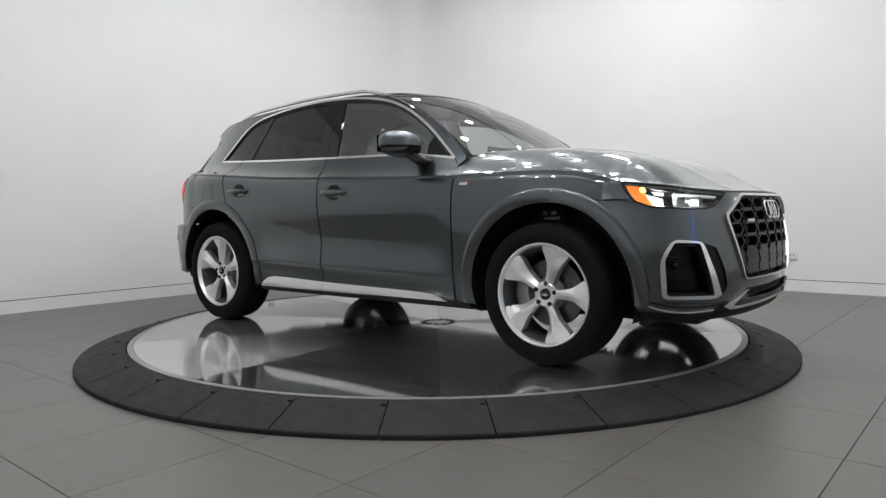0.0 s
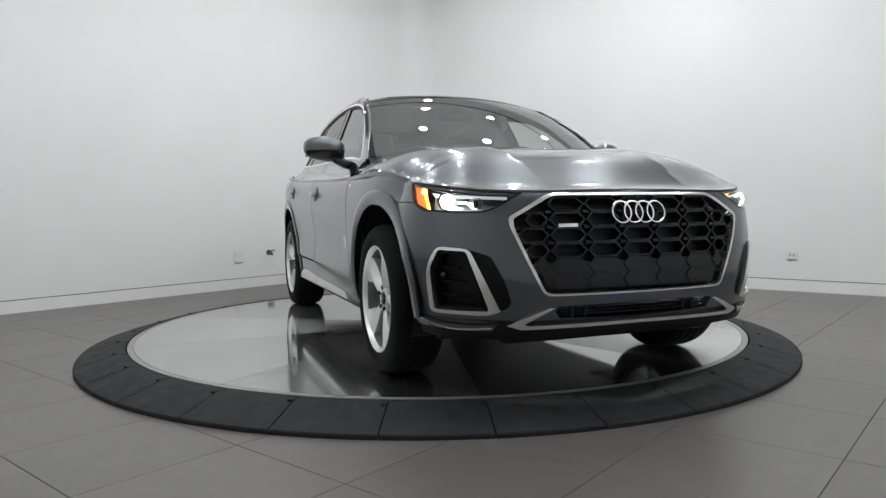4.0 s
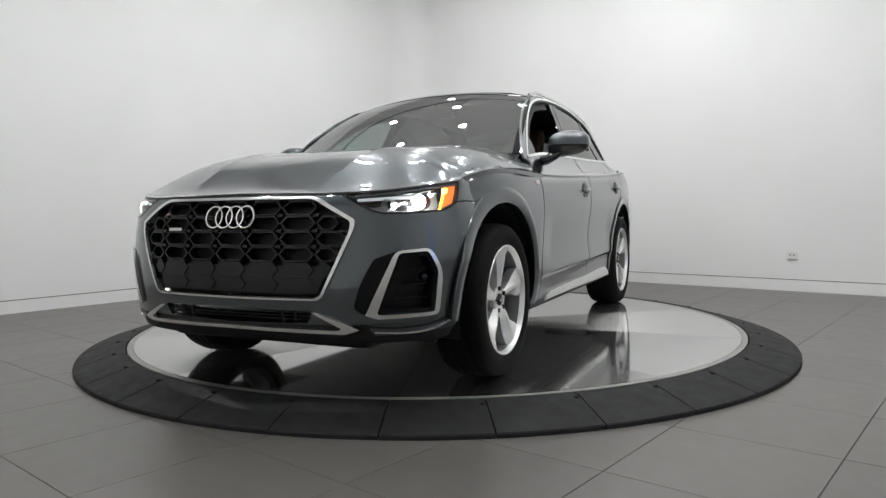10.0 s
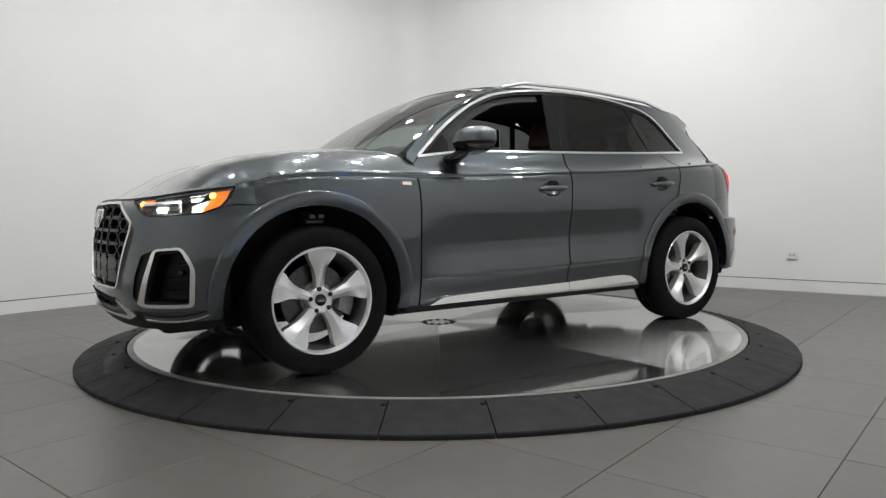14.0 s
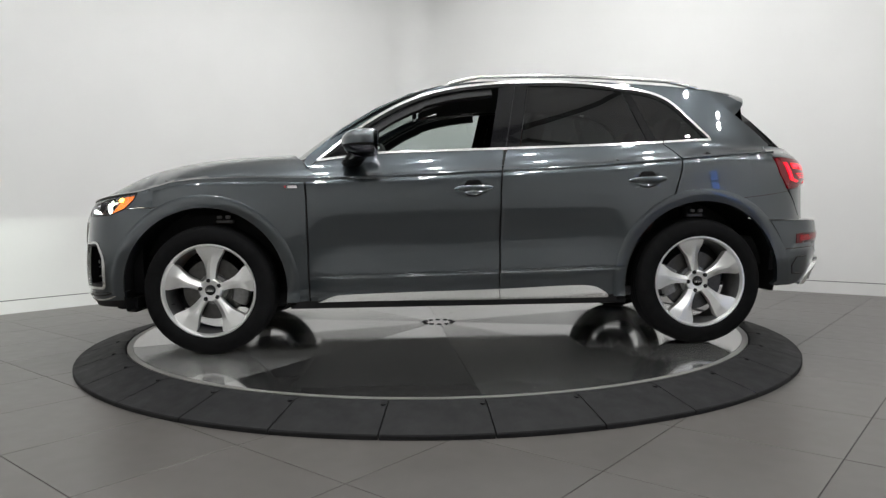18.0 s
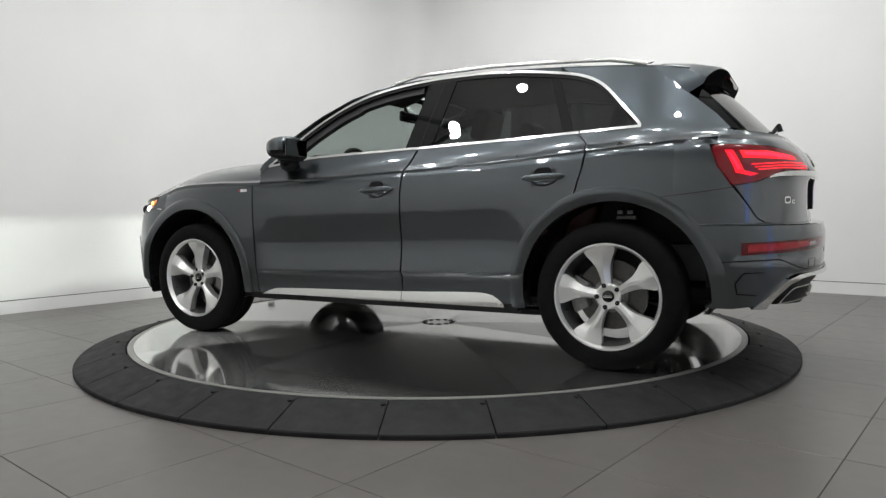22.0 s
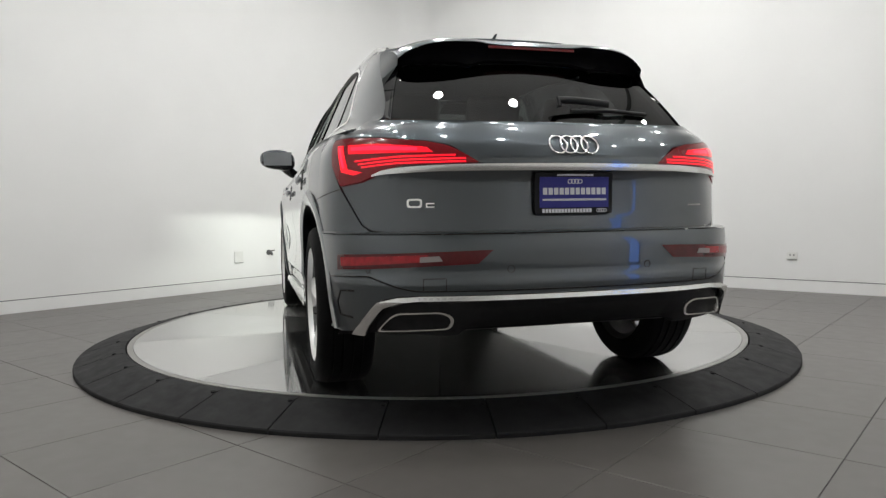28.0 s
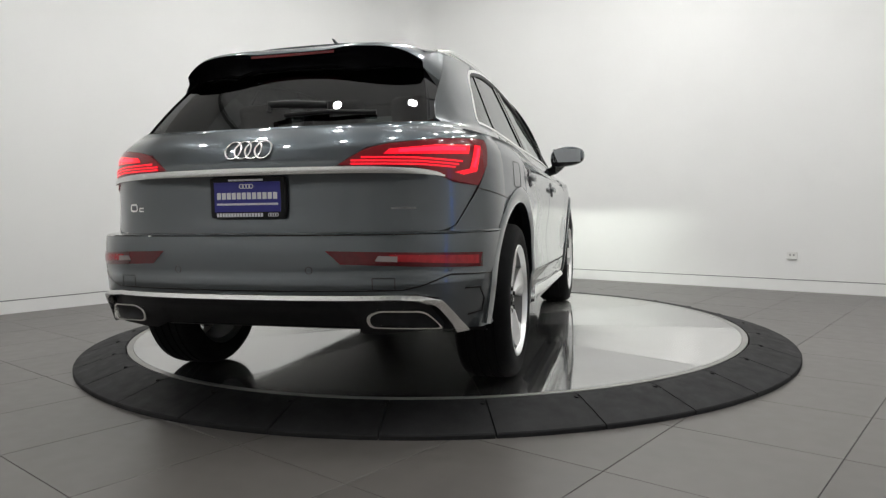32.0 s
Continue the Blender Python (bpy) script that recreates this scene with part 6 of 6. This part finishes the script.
        part("wheel_bolt", bm, M_DARK, root, "dark wheel bolt", smooth=30)
    disc = part("brake_disc", lathe_bm([(0.09, 0.005), (0.175, 0.005), (0.175, -0.02), (0.09, -0.02)], 56, axis="Y", closed=True), M_STEEL, root, "bare steel brake disc", smooth=30)
    part("disc_bell", lathe_bm([(0.02, 0.03), (0.085, 0.03), (0.092, 0.0), (0.092, -0.03)], 40, axis="Y"), M_CALIPER, disc, smooth=30)
    bm = bmesh.new()
    a0 = math.pi if sx > 0 else 0.0
    rings = []
    for i in range(9):
        a = a0 + (-0.5 + 1.0 * i / 8)
        rings.append([bm.verts.new((r * math.cos(a), y, r * math.sin(a))) for r, y in ((0.11, 0.016), (0.125, 0.040), (0.175, 0.044), (0.205, 0.03), (0.205, -0.045), (0.11, -0.045))])
    for p, q in zip(rings, rings[1:]):
        for j in range(6):
            bm.faces.new((p[j], p[(j + 1) % 6], q[(j + 1) % 6], q[j]))
    bm.faces.new(rings[0])
    bm.faces.new(rings[-1])
    part("brake_caliper", bm, M_CALIPER, root, "grey brake caliper", smooth=35)
    bm = tube_bm([(0.235 * math.cos(-0.35), 0.07, 0.235 * math.sin(-0.35)), (0.215 * math.cos(-0.35), 0.092, 0.215 * math.sin(-0.35))], 0.004, 6)
    part("valve", bm, M_DARK, root)
    return root


first = wheel(1)
WHEEL_Y = 0.800
first.matrix_basis = pose(AXLE, WHEEL_Y, TYRE_R)
back = wheel(-1, -12)
back.matrix_basis = pose(-AXLE, WHEEL_Y, TYRE_R)
for sx, turned in ((1, 15), (-1, 0)):
    w2 = wheel(-sx, turned)
    w2.matrix_basis = pose(sx * AXLE, -WHEEL_Y, TYRE_R, 0, 0, 180)

# wheel houses, springs and underbody
for sx in (1, -1):
    for sy in (1, -1):
        bm = bmesh.new()
        rings = []
        cx = ARCH_F if sx > 0 else ARCH_R
        for a in np.linspace(-25, 205, 24):
            r = ARCH_IN + 0.004
            rings.append([bm.verts.new((cx + r * math.cos(radians(a)), sy * y, max(0.25 if sx > 0 else 0.30, ARCH_Z + r * math.sin(radians(a))))) for y in (0.885 if sx > 0 else 0.855, 0.84, 0.52)])
        for p, q in zip(rings, rings[1:]):
            for j in range(2):
                bm.faces.new((p[j], p[j + 1], q[j + 1], q[j]))
        bm.faces.new([r[2] for r in rings])
        part("wheel_house", bm, M_DARK, car, smooth=60)
        part("damper", tube_bm([(sx * AXLE - 0.03, sy * 0.66, 0.40), (sx * AXLE - 0.03, sy * 0.62, 0.80)], 0.035, 12), M_DARK, car, smooth=60)
        bm = box_bm((sx * AXLE - 0.10, sy * 0.70 - 0.02, 0.742), (sx * AXLE + 0.0, sy * 0.70 + 0.02, 0.764), 0.006)
        part("strut_clamp", bm, M_STEEL, car, "bare metal strut clamp")
        for dx in (-0.075, -0.025):
            part("strut_bolt", box_bm((sx * AXLE + dx - 0.014, sy * 0.74 - 0.01, 0.770), (sx * AXLE + dx + 0.014, sy * 0.74 + 0.01, 0.790), 0.005), M_CALIPER, car, "bare metal bolt")
        part("axle_arm", tube_bm([(sx * AXLE, sy * 0.70, 0.34), (sx * AXLE, sy * 0.25, 0.30)], 0.03, 10), M_DARK, car, smooth=60)
bm = box_bm((-1.02, -0.78, 0.235), (0.98, 0.78, 0.27), 0.01)
part("underbody", bm, M_DARK, car)
bm = box_bm((-2.10, -0.55, 0.32), (-1.0, 0.55, 0.42), 0.03)
part("underbody", bm, M_DARK, car)
bm = box_bm((0.96, -0.55, 0.22), (2.08, 0.55, 0.34), 0.03)
part("underbody", bm, M_DARK, car)
bm = box_bm((-2.08, -0.40, 0.33), (-1.90, 0.40, 0.42), 0.05, 3)
part("silencer", bm, M_DARK, car, smooth=40)
for sy in (1, -1):
    bm = box_bm((1.86, sy * 0.70 - 0.07, 0.235), (1.90, sy * 0.70 + 0.07, 0.32), 0.008)
    part("air_flap", bm, M_DARK, car)
# ---- inside the car ----
def inner_shell(name, fn, u0, u1, v0, v1, off, mat, nu, nv, mirror=False, label=""):
    us, vs = np.linspace(u0, u1, nu), np.linspace(v0, v1, nv)
    g = np.stack(np.meshgrid(us, vs, indexing="ij"), -1)
    p = fn(g[..., 0], g[..., 1])
    n = surf_normal(fn, g[..., 0].ravel(), g[..., 1].ravel()).reshape(p.shape)
    c = p - np.array([0, 0, 0.7])
    n = np.where(((c * n).sum(-1) < 0)[..., None], -n, n)
    p = p - n * off
    if mirror:
        p = p * np.array([1, -1, 1])
    faces = [(i * nv + j, i * nv + j + 1, (i + 1) * nv + j + 1, (i + 1) * nv + j) for i in range(nu - 1) for j in range(nv - 1)]
    return solid(name, p.reshape(-1, 3), faces, mat, car, label, 60)


for mir in (False, True):
    inner_shell("door_lining", side, -0.93, 0.92, 0.24, 1.09, 0.045, M_CABIN, 20, 14, mir)
    inner_shell("boot_lining", side, -1.93, -0.93, 0.90, 1.17, 0.04, M_CABIN, 14, 8, mir)
    inner_shell("wing_lining", side, 0.92, 1.80, 0.86, 0.97, 0.03, M_DARK, 12, 4, mir)
    panel("rear_post_lining", side, [(-1.54, 1.20), (-1.93, 1.17), (-1.58, 1.51), (-1.1, 1.545), (-1.28, 1.48), (-1.36, 1.42)], M_LINER, car, mirror=mir, out=-0.03, skirt=0.0)
inner_shell("headliner", roof, -1.72, 0.06, -0.97, 0.97, 0.028, M_LINER, 16, 14)
inner_shell("boot_lid_lining", tail, -0.86, 0.86, 0.72, 1.13, 0.035, M_CABIN, 20, 8)
inner_shell("bumper_core", rear, -0.9, 0.9, 0.42, 0.72, 0.05, M_DARK, 20, 6)
inner_shell("front_core", front, -0.9, 0.9, 0.30, 0.86, 0.135, M_DARK, 24, 8)
bm = box_bm((-2.05, -0.70, 0.44), (-1.05, 0.70, 0.62), 0.02)
part("boot_floor", bm, M_CABIN, car)
bm = box_bm((-1.05, -0.80, 0.28), (0.90, 0.80, 0.34), 0.02)
part("cabin_floor", bm, M_CABIN, car)
bm = box_bm((0.95, -0.58, 0.50), (2.0, 0.58, 0.84), 0.05)
part("engine", bm, M_DARK, car)
# dashboard
bm = bmesh.new()
prof = [(0.98, 1.060), (0.80, 1.118), (0.62, 1.138), (0.48, 1.08), (0.38, 0.92), (0.45, 0.80), (0.60, 0.60), (0.95, 0.55)]
rings = [[bm.verts.new((x, y, z - 0.012 * (abs(y) / 0.75) ** 3)) for x, z in prof] for y in np.linspace(-0.76, 0.76, 17)]
for a, b in zip(rings, rings[1:]):
    for j in range(len(prof)):
        q = (j + 1) % len(prof)
        bm.faces.new((a[j], a[q], b[q], b[j]))
bm.faces.new(rings[0])
bm.faces.new(rings[-1])
dash = part("dashboard", bm, M_CABIN, car, smooth=40)
part("display", box_bm((0.54, -0.13, 1.10), (0.56, 0.13, 1.225), 0.008), M_GLOSS, dash, "dark centre display")
bm = box_bm((0.54, 0.24, 1.09), (0.70, 0.54, 1.185), 0.03, 3)
part("instrument_hood", bm, M_CABIN, dash, smooth=50)
# steering wheel on the car's left
tilt = Matrix.Translation((0.37, 0.38, 1.052)) @ Matrix.Rotation(radians(-65), 4, "Y")
pts = [tilt @ Vector((0.185 * math.cos(2 * math.pi * i / 36), 0.185 * math.sin(2 * math.pi * i / 36), 0)) for i in range(36)]
sw = part("steering_wheel", tube_bm(pts, 0.016, 10, closed=True), M_CABIN, car, smooth=60)
bm = box_bm((-0.06, -0.08, -0.04), (0.06, 0.08, 0.02), 0.03, 3, m=tilt)
part("airbag_cover", bm, M_CABIN, sw, smooth=50)
for a in (0, 120, 240):
    a = radians(a + 180)
    bm = tube_bm([tilt @ Vector((0.04 * math.cos(a), 0.04 * math.sin(a), -0.01)), tilt @ Vector((0.18 * math.cos(a), 0.18 * math.sin(a), 0))], 0.014, 8, squash=(1.4, 0.7))
    part("wheel_arm", bm, M_CHROME, sw, smooth=60)
part("steering_column", tube_bm([tilt @ Vector((0, 0, -0.02)), tilt @ Vector((0, 0, -0.25))], 0.035, 12), M_CABIN, sw, smooth=60)


def seat(x, y, wide=0.26, back_h=0.62, lean=16):
    def slab(lo, hi, m, name, par, mat):
        bm = box_bm(lo, hi, 0.045, 4, m=m)
        return part(name, bm, mat, par, smooth=60)
    root = new("seat")
    root.parent = car
    root["label"] = "brown leather seat with a head rest"
    root.matrix_basis = pose(x, y, 0)
    slab((-0.26, -wide, 0.52), (0.28, wide, 0.66), Matrix(), "cushion", root, M_LEATHER)
    bt = Matrix.Translation((-0.22, 0, 0.60)) @ Matrix.Rotation(radians(-lean), 4, "Y")
    slab((-0.07, -wide + 0.01, 0.0), (0.06, wide - 0.01, back_h), bt, "backrest", root, M_LEATHER)
    for s in (1, -1):
        slab((-0.05, s * (wide - 0.04) - 0.035, 0.10), (0.10, s * (wide - 0.04) + 0.035, back_h - 0.14), bt, "bolster", root, M_LEATHER)
    slab((-0.045, -0.135, back_h + 0.02), (0.055, 0.135, back_h + 0.21), bt, "head_rest", root, M_LEATHER)
    for s in (1, -1):
        part("head_rest_post", tube_bm([bt @ Vector((0, s * 0.05, back_h - 0.02)), bt @ Vector((0, s * 0.05, back_h + 0.05))], 0.007, 8), M_BRIGHT, root)
    part("seat_frame", box_bm((-0.24, -wide + 0.03, 0.34), (0.24, wide - 0.03, 0.53), 0.02), M_CABIN, root)
    return root


for y in (0.37, -0.37):
    seat(-0.12, y)
for y in (0.42, 0.0, -0.42):
    seat(-0.92, y, 0.205, 0.60, 20)
part("console", box_bm((-0.45, -0.11, 0.34), (0.55, 0.11, 0.72), 0.03, 3), M_CABIN, car, smooth=50)
# inside mirror
bm = box_bm((0.215, -0.125, 1.425), (0.245, 0.125, 1.495), 0.014, 3)
im = part("inside_mirror", bm, M_GLOSS, car, smooth=50)
part("mirror_stalk", tube_bm([(0.24, 0, 1.48), (0.27, 0, 1.53)], 0.012, 8), M_GLOSS, im)
for y in (0.33, -0.33):
    part("sun_visor", box_bm((0.02, y - 0.17, 1.530), (0.20, y + 0.17, 1.548), 0.006, m=Matrix.Translation((0.11, 0, 1.54)) @ Matrix.Rotation(radians(18), 4, "Y") @ Matrix.Translation((-0.11, 0, -1.54))), M_LINER, car)
# ---- floor tiles ----
TILE = 0.6085
tile_bm = box_bm((0.0015, 0.0015, -0.006), (TILE - 0.0015, TILE - 0.0015, 0.0), bevel=0.0012, seg=1, m=Matrix.Rotation(radians(GRID_TURN - 90), 4, "Z") @ Matrix.Scale(1, 4))
tile_mesh = bpy.data.meshes.new("tile")
tile_bm.to_mesh(tile_mesh)
tile_bm.free()
tile_mesh.materials.append(M_TILE)
for i in range(-12, 10):
    for j in range(-9, 14):
        u, v = -2.900 + TILE * (i + 3), 0.319 + TILE * j
        if u > WALL_U + 0.05 or u + TILE < BACK_U or v > BACK_V + 0.05 or v + TILE < WALL_V - 0.05:
            continue
        t = new("tile", tile_mesh)
        t.parent = floor
        t.matrix_basis = Matrix.Translation(ROOM @ Vector((u, v, FLOOR_Z)))


def motions():
    rows, deck = [], []
    for k in range(33):
        turn = Matrix.Rotation(radians(TURN_START + TURN_RATE * k), 4, "Z")
        rows.append((float(k), turn @ Matrix.Translation((*CAR_OFF, 0))))
        deck.append((float(k), turn))
    walk(car, rows)
    walk(turntable, deck)


motions()
